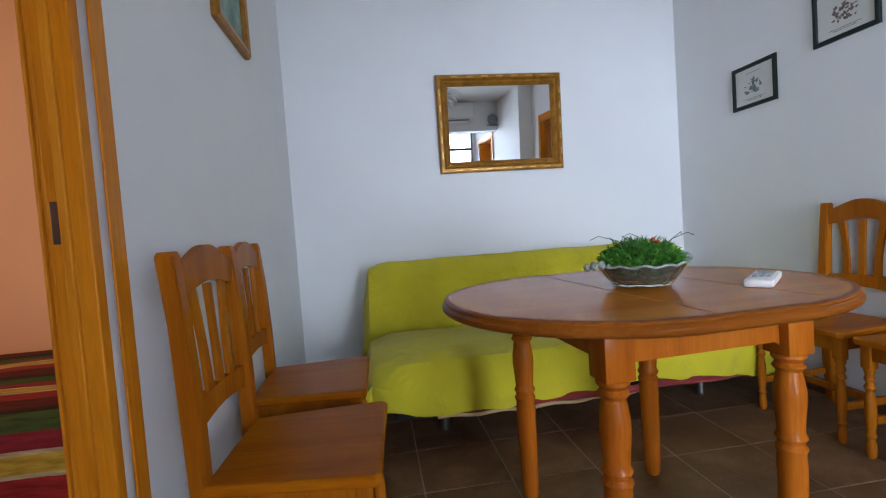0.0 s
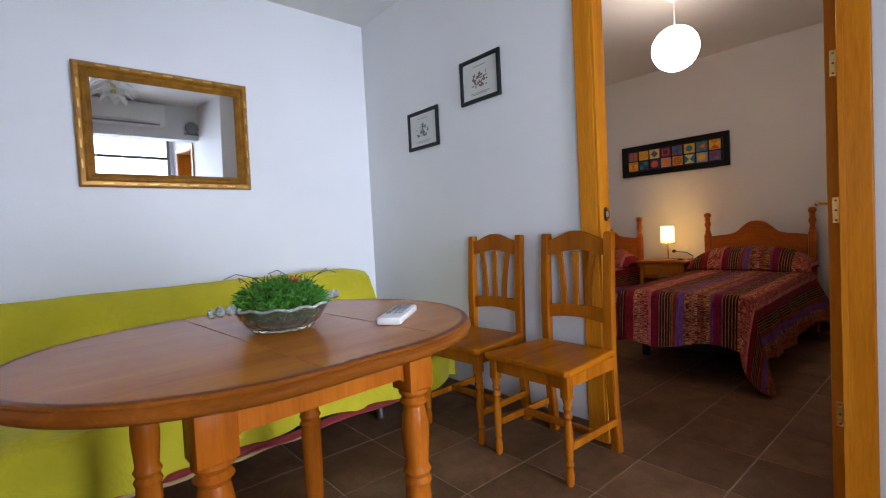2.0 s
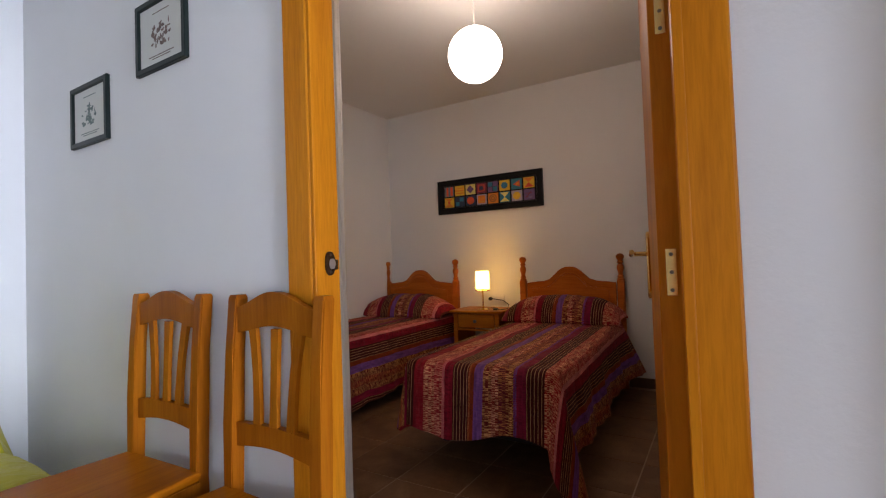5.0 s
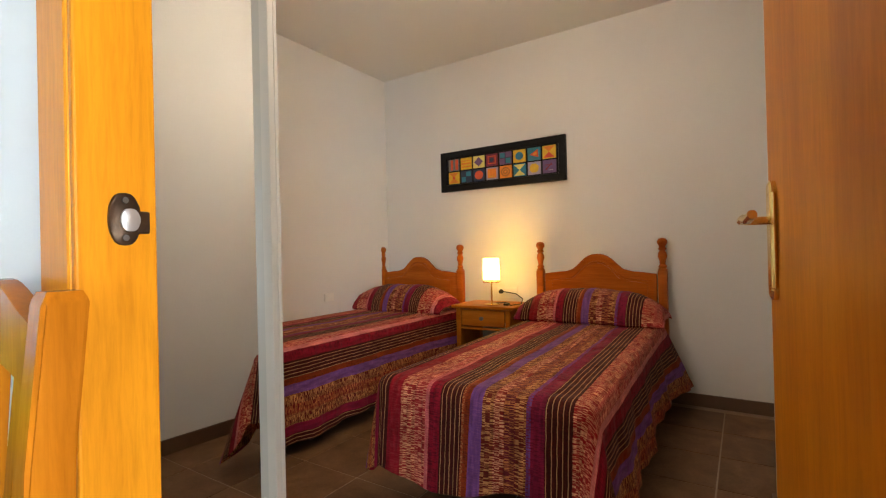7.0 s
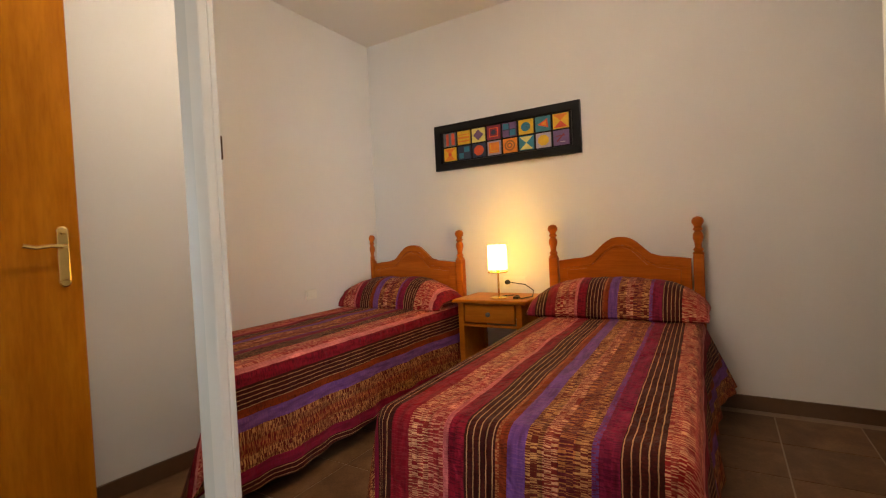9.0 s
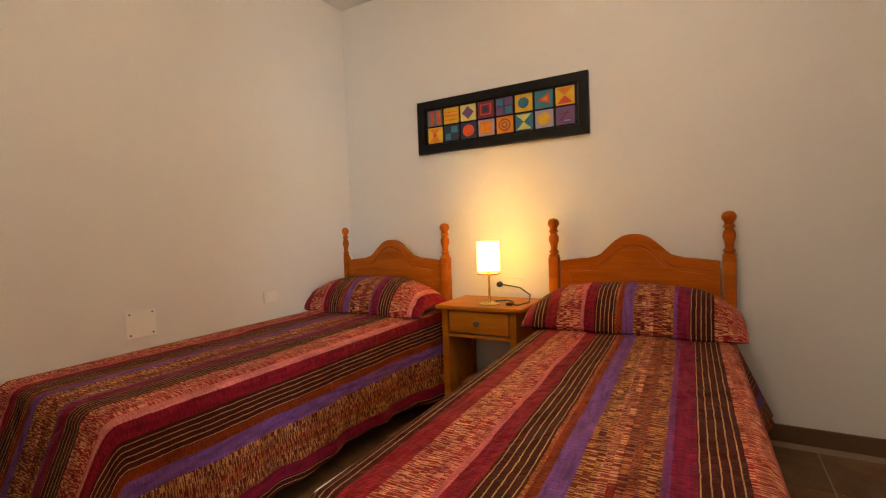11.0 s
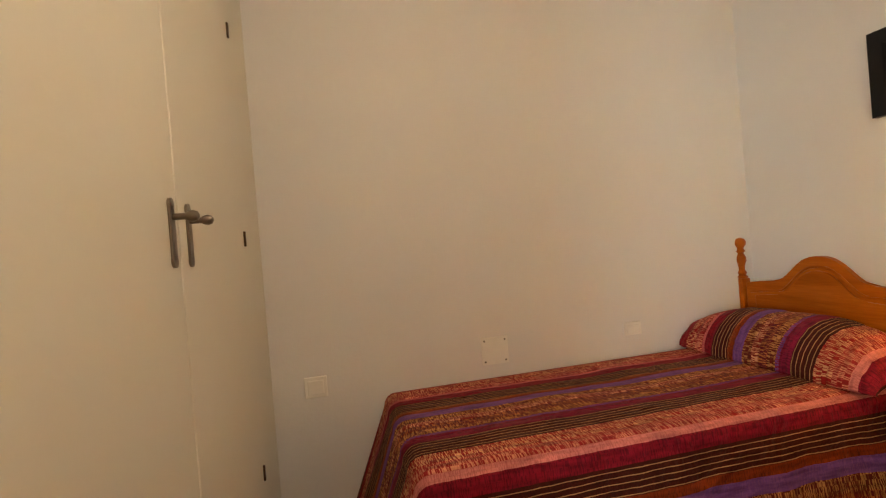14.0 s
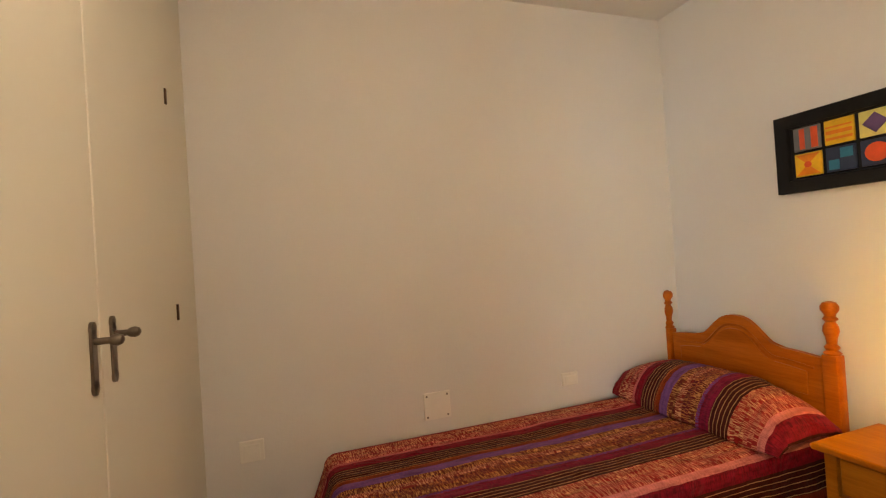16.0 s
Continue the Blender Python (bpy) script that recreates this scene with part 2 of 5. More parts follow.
GLAZE = plain("cut_glass_bowl", (0.86, 0.80, 0.62), 0.07, 0, 0.25, 90)
GLAZE.node_tree.nodes["Principled BSDF"].inputs["Transmission Weight"].default_value = 0.93
GLAZE.node_tree.nodes["Principled BSDF"].inputs["IOR"].default_value = 1.13
GLASSRIM = plain("pale_glass_rim", (0.36, 0.38, 0.34), 0.15, 0, 0.6, 90)
TENDRIL = plain("dark_wire_stem", (0.02, 0.045, 0.012), 0.5)
SOIL = plain("bowl_amber_base", (0.32, 0.19, 0.07), 0.3, 0, 0.5, 60)
LEAF = plain("green_leaf", (0.035, 0.20, 0.010), 0.5, 0, 0.55, 60)
LEAFLIGHT = plain("yellow_green_leaf", (0.12, 0.34, 0.02), 0.5, 0, 0.4, 60)
REDLEAF = plain("red_berry", (0.45, 0.06, 0.02), 0.5)
GROUT = plain("pale_grout", (0.33, 0.245, 0.18), 0.9, 0, 0.2, 60)
STUCCO = paint("outside_stucco", (0.72, 0.70, 0.66), 0.9)
PAVING = plain("outside_paving", (0.42, 0.38, 0.33), 0.9, 0, 0.3, 3)

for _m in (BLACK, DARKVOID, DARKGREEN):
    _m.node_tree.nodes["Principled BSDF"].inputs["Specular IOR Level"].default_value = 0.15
mirror, _n, _l, _b = mat("mirror_silver", 0.015, 1.0)
_b.inputs["Base Color"].default_value = (0.86, 0.88, 0.88, 1)
glass, _n, _l, _b = mat("window_glass", 0.0)
_b.inputs["Transmission Weight"].default_value = 1.0

# floor tiles: brown stoneware, mottled, each one a little different
TILE, _n, _l, _b = mat("brown_stoneware_tile", 0.42)
_info = _n.new("ShaderNodeObjectInfo")
_tc = _n.new("ShaderNodeTexCoord")
_sh = _n.new("ShaderNodeVectorMath")
_sh.operation = "MULTIPLY_ADD"
_l.new(_info.outputs["Random"], _sh.inputs[0])
_sh.inputs[1].default_value = (9, 13, 3)
_l.new(_tc.outputs["Object"], _sh.inputs[2])
_r = ramp(_n, [(0.3, (0.105, 0.049, 0.022)), (0.5, (0.155, 0.077, 0.036)), (0.72, (0.220, 0.118, 0.060))])
_l.new(noisy(_n, _l, _sh.outputs[0], 6, 6, 0.65, 0.4), _r.inputs[0])
_sp = noisy(_n, _l, _sh.outputs[0], 120, 3)
_r2 = ramp(_n, [(0.35, (0.78, 0.76, 0.75)), (0.6, (1, 1, 1))])
_l.new(_sp, _r2.inputs[0])
_hv = _n.new("ShaderNodeHueSaturation")
_mr = _n.new("ShaderNodeMapRange")
_mr.inputs["To Min"].default_value, _mr.inputs["To Max"].default_value = 0.88, 1.1
_l.new(_info.outputs["Random"], _mr.inputs[0])
_l.new(_mr.outputs[0], _hv.inputs["Value"])
_l.new(mixed(_n, _l, _r.outputs[0], _r2.outputs[0], 0.8, "MULTIPLY"), _hv.inputs["Color"])
_l.new(_hv.outputs[0], _b.inputs["Base Color"])
_b.inputs["Specular IOR Level"].default_value = 0.16
bump(_n, _l, _b, _sp, 0.08, 0.003)

CRIM, PINK, DARK, BROWN = (0.30, 0.010, 0.028), (0.68, 0.17, 0.17), (0.062, 0.012, 0.008), (0.12, 0.018, 0.010)
PURP, TAN, RUST, PLUM = (0.19, 0.070, 0.28), (0.16, 0.020, 0.012), (0.30, 0.045, 0.012), (0.27, 0.014, 0.050)
CREAM, ROSE, STRAW, OCHRE = (0.86, 0.46, 0.25), (0.82, 0.34, 0.22), (0.66, 0.34, 0.12), (0.58, 0.22, 0.07)
RUN = [
    (0.050, (0.28, 0.008, 0.018), 0.12, PINK), (0.060, (0.31, 0.016, 0.018), 1, CREAM), (0.045, (0.34, 0.020, 0.024), 1, ROSE), (0.017, PINK, 0.35, CRIM), (0.043, CRIM, 0.55, (0.08, 0.004, 0.014)),
    (0.086, DARK, 0.5, BROWN, 1), (0.010, RUST, 0.6, STRAW), (0.018, RUST, 0.5, DARK), (0.045, PURP, 0.55, (0.30, 0.12, 0.36)),
    (0.040, TAN, 1, STRAW), (0.035, (0.24, 0.020, 0.014), 1, CREAM), (0.035, (0.14, 0.014, 0.022), 1, OCHRE), (0.035, TAN, 1, STRAW), (0.018, PURP, 0.8, CRIM), (0.043, PLUM, 0.5, (0.09, 0.004, 0.03)),
    (0.086, DARK, 0.5, BROWN, 1), (0.055, (0.33, 0.016, 0.018), 1, CREAM), (0.050, (0.36, 0.022, 0.026), 1, ROSE), (0.026, (0.74, 0.24, 0.22), 0.35, CRIM), (0.048, CRIM, 0.55, (0.08, 0.004, 0.014)),
    (0.086, DARK, 0.5, BROWN, 1), (0.028, RUST, 0.5, DARK), (0.050, PURP, 0.55, (0.30, 0.12, 0.36)), (0.050, TAN, 1, STRAW), (0.045, (0.20, 0.016, 0.014), 1, OCHRE), (0.050, TAN, 1, STRAW),
    (0.045, PLUM, 0.5, CRIM), (0.065, DARK, 0.5, BROWN, 1),
]
SPREAD = striped("striped_bedspread_cloth", RUN, sum(r[0] for r in RUN))
wrinkled(SPREAD, 7.0, 0.55, 0.05)
RUN2 = [(0.07, (0.36, 0.03, 0.025), 0, CREAM), (0.012, (0.6, 0.5, 0.3), 0, CREAM), (0.05, (0.60, 0.42, 0.05), 0, CREAM), (0.012, (0.6, 0.5, 0.3), 0, CREAM),
        (0.05, (0.30, 0.03, 0.04), 0, CREAM), (0.07, (0.06, 0.10, 0.02), 0, CREAM), (0.04, (0.02, 0.015, 0.012), 0, CREAM), (0.096, (0.12, 0.014, 0.012), 0, CREAM)]
SPREAD2 = striped("bright_striped_cloth", RUN2, 0.40)


# ---- mesh helpers ----
def box(bm, a, b, bevel=0.0, segs=2):
    x0, y0, z0 = (min(p, q) for p, q in zip(a, b))
    x1, y1, z1 = (max(p, q) for p, q in zip(a, b))
    v = [bm.verts.new(p) for p in ((x0, y0, z0), (x1, y0, z0), (x1, y1, z0), (x0, y1, z0), (x0, y0, z1), (x1, y0, z1), (x1, y1, z1), (x0, y1, z1))]
    f = [bm.faces.new([v[i] for i in q]) for q in ((3, 2, 1, 0), (4, 5, 6, 7), (0, 1, 5, 4), (1, 2, 6, 5), (2, 3, 7, 6), (3, 0, 4, 7))]
    if bevel:
        bmesh.ops.bevel(bm, geom=list({e for g in f for e in g.edges}), offset=bevel, segments=segs, affect="EDGES", profile=0.5)
    return bm


def lathe(bm, profile, segs=20, at=(0, 0, 0), axis=2):
    """profile: (radius, height) from one end to the other."""
    rings = []
    for r, h in profile:
        ring = []
        for i in range(segs):
            a = 2 * math.pi * i / segs
            p = [r * math.cos(a), r * math.sin(a), h]
            if axis == 0:
                p = [p[2], p[0], p[1]]
            if axis == 1:
                p = [p[1], p[2], p[0]]
            ring.append(bm.verts.new([c + o for c, o in zip(p, at)]))
        rings.append(ring)
    for a, b in zip(rings, rings[1:]):
        for i in range(segs):
            bm.faces.new((a[i], a[(i + 1) % segs], b[(i + 1) % segs], b[i]))
    bm.faces.new(rings[0][::-1])
    bm.faces.new(rings[-1])
    return bm


def slab(bm, outline, lo, hi, axis=2, bevel=0.0, segs=2):
    """An outline of 2D points pushed from lo to hi along an axis."""
    def at(p, h):
        return {0: (h, p[0], p[1]), 1: (p[0], h, p[1]), 2: (p[0], p[1], h)}[axis]
    a = [bm.verts.new(at(p, lo)) for p in outline]
    b = [bm.verts.new(at(p, hi)) for p in outline]
    k = len(outline)
    fa, fb = bm.faces.new(a[::-1]), bm.faces.new(b)
    for i in range(k):
        bm.faces.new((a[i], a[(i + 1) % k], b[(i + 1) % k], b[i]))
    if bevel:
        bmesh.ops.bevel(bm, geom=list(set(fa.edges) | set(fb.edges)), offset=bevel, segments=segs, affect="EDGES", profile=0.5)
    return bm


def grid(bm, rows, closed=False, uvs=None):
    """Faces through rows of points; uvs: the same rows of (u, v)."""
    vs = [[bm.verts.new(p) for p in row] for row in rows]
    lay = bm.loops.layers.uv.verify() if uvs else None
    for j in range(len(vs) - 1):
        k = len(vs[j])
        for i in range(k if closed else k - 1):
            q = ((j, i), (j, (i + 1) % k), (j + 1, (i + 1) % k), (j + 1, i))
            f = bm.faces.new([vs[a][b] for a, b in q])
            f.smooth = True
            if uvs:
                for loop, (a, b) in zip(f.loops, q):
                    loop[lay].uv = uvs[a][b]
    return vs


def tube(bm, points, radius, segs=8):
    rings = []
    pts = [Vector(p) for p in points]
    for i, p in enumerate(pts):
        d = (pts[min(i + 1, len(pts) - 1)] - pts[max(i - 1, 0)]).normalized()
        s = d.cross(Vector((0.13, 0.31, 0.94))).normalized()
        t = d.cross(s)
        rings.append([p + radius * (math.cos(2 * math.pi * k / segs) * s + math.sin(2 * math.pi * k / segs) * t) for k in range(segs)])
    vs = grid(bm, rings, True)
    bm.faces.new(vs[0][::-1])
    bm.faces.new(vs[-1])
    return bm


def part(name, bm, material, parent=None, label="", smooth=False):
    me = bpy.data.meshes.new(name)
    bmesh.ops.recalc_face_normals(bm, faces=bm.faces)
    if smooth:
        for f in bm.faces:
            f.smooth = True
        for e in bm.edges:
            if len(e.link_faces) == 2 and e.calc_face_angle(0) > 0.6:
                e.smooth = False
    bm.to_mesh(me)
    bm.free()
    me.materials.append(material)
    ob = new(name, me)
    ob.parent = parent
    if label:
        tagged(ob, label)
    return ob


def boxes(*spec, bevel=0.0):
    bm = bmesh.new()
    for a, b in spec:
        box(bm, a, b, bevel)
    return bm


def thing(name, m, label, category, group="", kind=""):
    ob = new(name)
    ob.matrix_world = m
    return tagged(ob, label, category, group, kind)


def setting(name, bm, material, label, category):
    return tagged(part(name, bm, material), label, category, "", "structure")
RIMWOOD = wood("dark_table_edge", (0.15, 0.04, 0.004), (0.22, 0.06, 0.006), (0.28, 0.082, 0.01), 0.3, 0)

# ---- plan ----
WX0, WX1, WY0, WY1 = 2.10, 4.78, -1.95, 3.745      # living room
BX0, BX1, BY1 = 4.845, 7.805, 3.942                 # bedroom
CEILING = 2.535
D0, D1, DH = 1.045, 1.855, 2.0                     # bedroom door opening
L0, L1 = 0.81, 1.61                                # left-hand door opening

# ---- structure ----
setting("ground", boxes(((-400, -400, -0.5), (400, 400, -0.12))), PAVING, "pale paved ground outside the building", "ground")
slab_floor = setting("floor", boxes(((-0.6, -2.05, -0.12), (7.95, 4.06, -0.0025))), GROUT, "brown stoneware tiled floor with pale joints", "floor")
setting("ceiling", boxes(((-0.6, -2.05, CEILING), (7.95, 4.06, CEILING + 0.12))), CEIL, "flat white painted ceiling", "ceiling")
setting("wall_north", boxes(((2.0, WY1, 0), (WX1, WY1 + 0.12, CEILING))), WALL, "smooth white painted living room wall", "wall")
wall = bmesh.new()
for a, b in (((WX1, D1 + 0.03, 0), (BX0, BY1, CEILING)), ((WX1, 0.690, 0), (BX0, D0 - 0.03, CEILING)), ((WX1, D0 - 0.03, DH + 0.03), (BX0, D1 + 0.03, CEILING))):
    box(wall, a, b)
setting("wall_bedroom_door", wall, WALL, "white painted wall with the bedroom doorway", "wall")
wall = bmesh.new()
for a, b in (((4.60, -0.72, 0), (BX0, 0.690, CEILING)), ((4.60, -1.62, 2.05), (BX0, -0.72, CEILING)), ((4.60, WY0, 0), (BX0, -1.62, CEILING))):
    box(wall, a, b)
setting("wall_east_pier", wall, WALL, "white plastered wall standing proud of the doorway wall", "wall")
wall = bmesh.new()
for a, b in (((2.04, L1 + 0.03, 0), (WX0, WY1, CEILING)), ((2.04, WY0, 0), (WX0, -1.6, CEILING)), ((2.04, -0.3, 0), (WX0, L0 - 0.03, CEILING)), ((2.04, -1.6, 2.05), (WX0, -0.3, CEILING)), ((2.04, L0 - 0.03, DH + 0.03), (WX0, L1 + 0.03, CEILING))):
    box(wall, a, b)
setting("wall_west", wall, WALL, "white painted wall with a doorway to another bedroom", "wall")
wall = bmesh.new()
for a, b in (((2.0, WY0 - 0.1, 0), (2.3, WY0, CEILING)), ((3.31, WY0 - 0.1, 0), (3.43, WY0, CEILING)), ((4.55, WY0 - 0.1, 0), (BX0, WY0, CEILING)),
             ((2.3, WY0 - 0.1, 2.3), (3.31, WY0, CEILING)), ((3.43, WY0 - 0.1, 2.3), (4.55, WY0, CEILING)), ((2.3, WY0 - 0.1, 0), (3.31, WY0, 0.75))):
    box(wall, a, b)
setting("wall_south", wall, WALL, "white wall with balcony door and window", "wall")
setting("ceiling_beam", boxes(((WX0, -0.62, 2.10), (4.60, -0.36, CEILING))), WALL, "white dropped beam across the living room", "beam")
setting("wall_bedroom_east", boxes(((BX1, 0.2, 0), (BX1 + 0.12, BY1 + 0.12, CEILING))), BEDWALL, "off-white bedroom wall behind the headboards", "wall")
setting("wall_bedroom_north", boxes(((WX1, BY1, 0), (BX1, BY1 + 0.12, CEILING))), BEDWALL, "off-white bedroom wall beside the bed", "wall")
wall = bmesh.new()
slab(wall, [(BX0, 0.90), (6.62, 1.04), (6.62, 1.165), (BX0, 1.040)], 0, CEILING)
setting("wall_bedroom_south", wall, BEDWALL, "off-white wall beside the open door", "wall")
setting("wall_bedroom_recess", boxes(((BX0, 0.2, 0), (BX1, 0.3, CEILING)), ((6.50, 0.3, 0), (6.62, 1.03, CEILING))), BEDWALL, "plain wall of the bedroom recess", "wall")
wall = bmesh.new()
for a, b in (((-0.6, -0.25, 0), (2.04, -0.15, CEILING)), ((-0.6, 3.25, 0), (2.04, 3.35, CEILING)), ((-0.6, -0.2, 0), (-0.5, 1.4, CEILING)),
             ((-0.6, 2.4, 0), (-0.5, 3.25, CEILING)), ((-0.6, 1.4, 0), (-0.5, 2.4, 0.95)), ((-0.6, 1.4, 2.05), (-0.5, 2.4, CEILING))):
    box(wall, a, b)
setting("wall_far_bedroom", wall, WARMLIT, "white walls of another bedroom with warm light put into the colour", "wall")

# skirting
sk = bmesh.new()
for a, b in (((WX1 - 0.012, D1 + 0.105, 0), (WX1, WY1, 0.075)), ((WX0, WY1 - 0.012, 0), (WX1 - 0.012, WY1, 0.075)), ((WX0, L1 + 0.105, 0), (WX0 + 0.012, WY1 - 0.012, 0.075)),
             ((WX1 - 0.012, 0.690, 0), (WX1, D0 - 0.105, 0.075)), ((4.588, -0.65, 0), (4.60, 0.690, 0.075))):
    box(sk, a, b)
setting("baseboard", sk, BASEB, "low brown tile skirting in the living room", "baseboard")
sk = boxes(((BX1 - 0.012, 0.3, 0), (BX1, BY1, 0.075)), ((5.46, BY1 - 0.012, 0), (BX1 - 0.012, BY1, 0.075)))
slab(sk, [(5.0, 1.051), (6.632, 1.166), (6.632, 1.178), (5.0, 1.063)], 0, 0.075)
box(sk, (6.62, 0.3, 0), (6.632, 1.165, 0.075))
setting("baseboard", sk, BASEB, "low brown tile skirting in the bedroom", "baseboard")


def door_casing(name, x0, x1, y0, y1, h, label, mats=(PINE, PINE), flat=False):
    """A lined opening in a wall that runs along y: jambs, head and architraves on both faces."""
    top = thing(name, pose(0, 0, 0), label, "door frame", "", "structure")
    e = 0.004
    part("jamb", boxes(((x0 - e, y0 - 0.03, 0), (x1 + e, y0, h + 0.03)), bevel=0.003), mats[0], top)
    part("jamb", boxes(((x0 - (0.016 if flat else e), y1, 0), (x1 + e, y1 + (0.012 if flat else 0.03), h + 0.012)), bevel=0.003), mats[0], top)
    part("head", boxes(((x0 - e, y0, h), (x1 + e, y1, h + 0.03)), bevel=0.003), mats[0], top)
    part("stop", boxes(((x0 + 0.02, y0, 0), (x0 + 0.035, y0 + 0.003, h)), bevel=0.002), mats[0], top)
    if not flat:
        part("stop", boxes(((x0 + 0.02, y1 - 0.010, 0), (x0 + 0.035, y1, h)), bevel=0.002), mats[0], top)
    for side, xa, xb in ((0, x0 - 0.018, x0 - e), (1, x1 + e, x1 + 0.012)):
        for ya, yb in ((y0 - 0.082, y0 - 0.010), (y1 + (0.012 if side == 0 else 0.052), y1 + 0.100)):
            bm = boxes(((xa, ya, 0), (xb, yb, h + 0.095)), bevel=0.005)
            inner = ya if ya > y1 else yb
            edge = xa if side == 0 else xb
            if not (flat and inner > y1):
                box(bm, (edge - 0.003, inner - 0.008, 0.001), (edge + 0.003, inner + 0.008, h + 0.02), 0.002)
            part("architrave", bm, mats[1], top)
        part("architrave", boxes(((xa, y0 - 0.012, h + 0.012), (xb, y1 + 0.012, h + 0.095)), bevel=0.005), mats[1], top)
    return top


casing = door_casing("door_frame_1", WX1, BX0, D0, D1, DH, "orange varnished pine door frame of the bedroom", flat=True)
def oval(cx, cz, rx, rz, n=24):
    return [(cx + rx * math.copysign(abs(math.cos(2 * math.pi * i / n)) ** 0.7, math.cos(2 * math.pi * i / n)), cz + rz * math.sin(2 * math.pi * i / n)) for i in range(n)]


strike = bmesh.new()
slab(strike, oval(4.812, 1.033, 0.017, 0.031), D1 - 0.0045, D1 + 0.001, 1, 0.002)
sp = part("strike_plate", strike, BRONZE, casing, "worn bronze strike plate", True)
hole = bmesh.new()
slab(hole, oval(4.817, 1.032, 0.0105, 0.0135), D1 - 0.0065, D1 - 0.003, 1, 0.0015)
part("strike_hole", hole, BRIGHTSTEEL, sp, "bright worn centre", True)
for z in (1.011, 1.055):
    part("screw", lathe(bmesh.new(), [(0.0035, D1 - 0.0062), (0.0042, D1 - 0.004)], 10, (4.812, 0, z), 1), DARKSTEEL, sp)
part("strike_lip", boxes(((4.824, D1 - 0.005, 1.016), (4.839, D1 + 0.0005, 1.043)), bevel=0.002), BRONZE, sp)
casing2 = door_casing("door_frame_2", 2.04, WX0, L0, L1, DH, "orange varnished pine door frame to another bedroom")
part("strike_plate", boxes(((2.044, L1 - 0.004, 0.985), (2.070, L1 + 0.001, 1.06)), bevel=0.001), DARKSTEEL, casing2, "dark steel strike plate")
door_casing("door_frame_3", 4.60, BX0, -1.59, -0.75, 2.02, "orange pine door frame beyond the beam")

# the open bedroom door leaf
ang = 8.0
leaf = thing("door_1", pose(4.858, 1.088, 0, 0, 0, ang), "open flush orange veneer bedroom door with brass handle", "door", "", "structure")
part("door_leaf", boxes(((0, -0.038, 0.012), (0.815, 0, 2.02)), bevel=0.002), DOORWOOD, leaf)
for z in (0.32, 0.995, 1.468):
    hg = part("hinge", boxes(((-0.0025, -0.030, z - 0.042), (0.001, -0.012, z + 0.042)), bevel=0.001), BRASS, leaf, "brass hinge plate on the door's edge")
    for k in (-0.032, 0.0, 0.032):
        part("screw", lathe(bmesh.new(), [(0.0035, -0.0035), (0.004, -0.002)], 8, (0, -0.021, z + k), 0), DARKSTEEL, hg)
for s in (1, -1):
    y = 0.0 if s > 0 else -0.038
    hp = boxes(((0.745, min(y, y + s * 0.011), 0.90), (0.782, max(y, y + s * 0.011), 1.085)), bevel=0.005)
    lathe(hp, [(0.0185, y + s * 0.0), (0.0185, y + s * 0.008), (0.013, y + s * 0.011)], 16, (0.7635, 0, 1.085), 1)
    lathe(hp, [(0.0185, y + s * 0.0), (0.0185, y + s * 0.008), (0.013, y + s * 0.011)], 16, (0.7635, 0, 0.90), 1)
    plate = part("handle_plate", hp, BRASS, leaf, "long brass handle plate")
    lv = bmesh.new()
    tube(lv, [(0.7635, y, 1.03), (0.7635, y + s * 0.045, 1.03), (0.752, y + s * 0.055, 1.03), (0.72, y + s * 0.056, 1.033), (0.68, y + s * 0.056, 1.028), (0.645, y + s * 0.054, 1.036)], 0.008)
    part("lever", lv, BRASS, plate, "curved brass lever", True)
part("lock_plate", boxes(((0.814, -0.03, 0.93), (0.818, -0.008, 1.09)), bevel=0.001), BRASS, leaf, "brass lock face plate")

# balcony window and door frames with glass, beyond the beam
for name, xa, xb, z0 in (("window_1", 3.43, 4.55, 0.0), ("window_2", 2.3, 3.31, 0.75)):
    win = thing(name, pose(0, 0, 0), "dark framed glazed balcony opening in daylight", "window", "", "structure")
    for a, b in (((xa, -2.02, z0), (xa + 0.045, -1.975, 2.3)), ((xb - 0.045, -2.02, z0), (xb, -1.975, 2.3)), ((xa + 0.045, -2.02, 2.255), (xb - 0.045, -1.975, 2.3)), ((xa + 0.045, -2.02, z0), (xb - 0.045, -1.975, z0 + 0.05))):
        part("window_frame", boxes((a, b), bevel=0.004), GREYPLASTIC, win)
    part("transom", boxes(((xa + 0.045, -2.025, 1.95), (xb - 0.045, -1.965, 2.0)), bevel=0.004), BLACK, win, "dark transom bar")
    for za, zb in ((z0 + 0.05, 1.95), (2.0, 2.255)):
        pane = part("pane", boxes(((xa + 0.045, -2.0, za), (xb - 0.045, -1.994, zb))), glass, win)
        pane.visible_shadow = False
# unseen west opening, assumed from how the east pier is lit
win = thing("window_3", pose(0, 0, 0), "unseen glazed balcony door, assumed for the light from the west", "window", "", "structure")
for a, b in (((2.02, -1.6, 0), (2.065, -1.55, 2.05)), ((2.02, -0.35, 0), (2.065, -0.3, 2.05)), ((2.02, -1.55, 2.0), (2.065, -0.35, 2.05)), ((2.02, -1.55, 0), (2.065, -0.35, 0.05))):
    part("window_frame", boxes((a, b), bevel=0.004), GREYPLASTIC, win)
pane = part("pane", boxes(((2.006, -1.55, 0.05), (2.012, -0.35, 2.0))), glass, win)
pane.visible_shadow = False
# unseen white block, added so that the outside reflects brightly
bld = thing("neighbour_building", pose(0, 0, 0), "plain white block added outside to reflect light", "building", "", "structure")
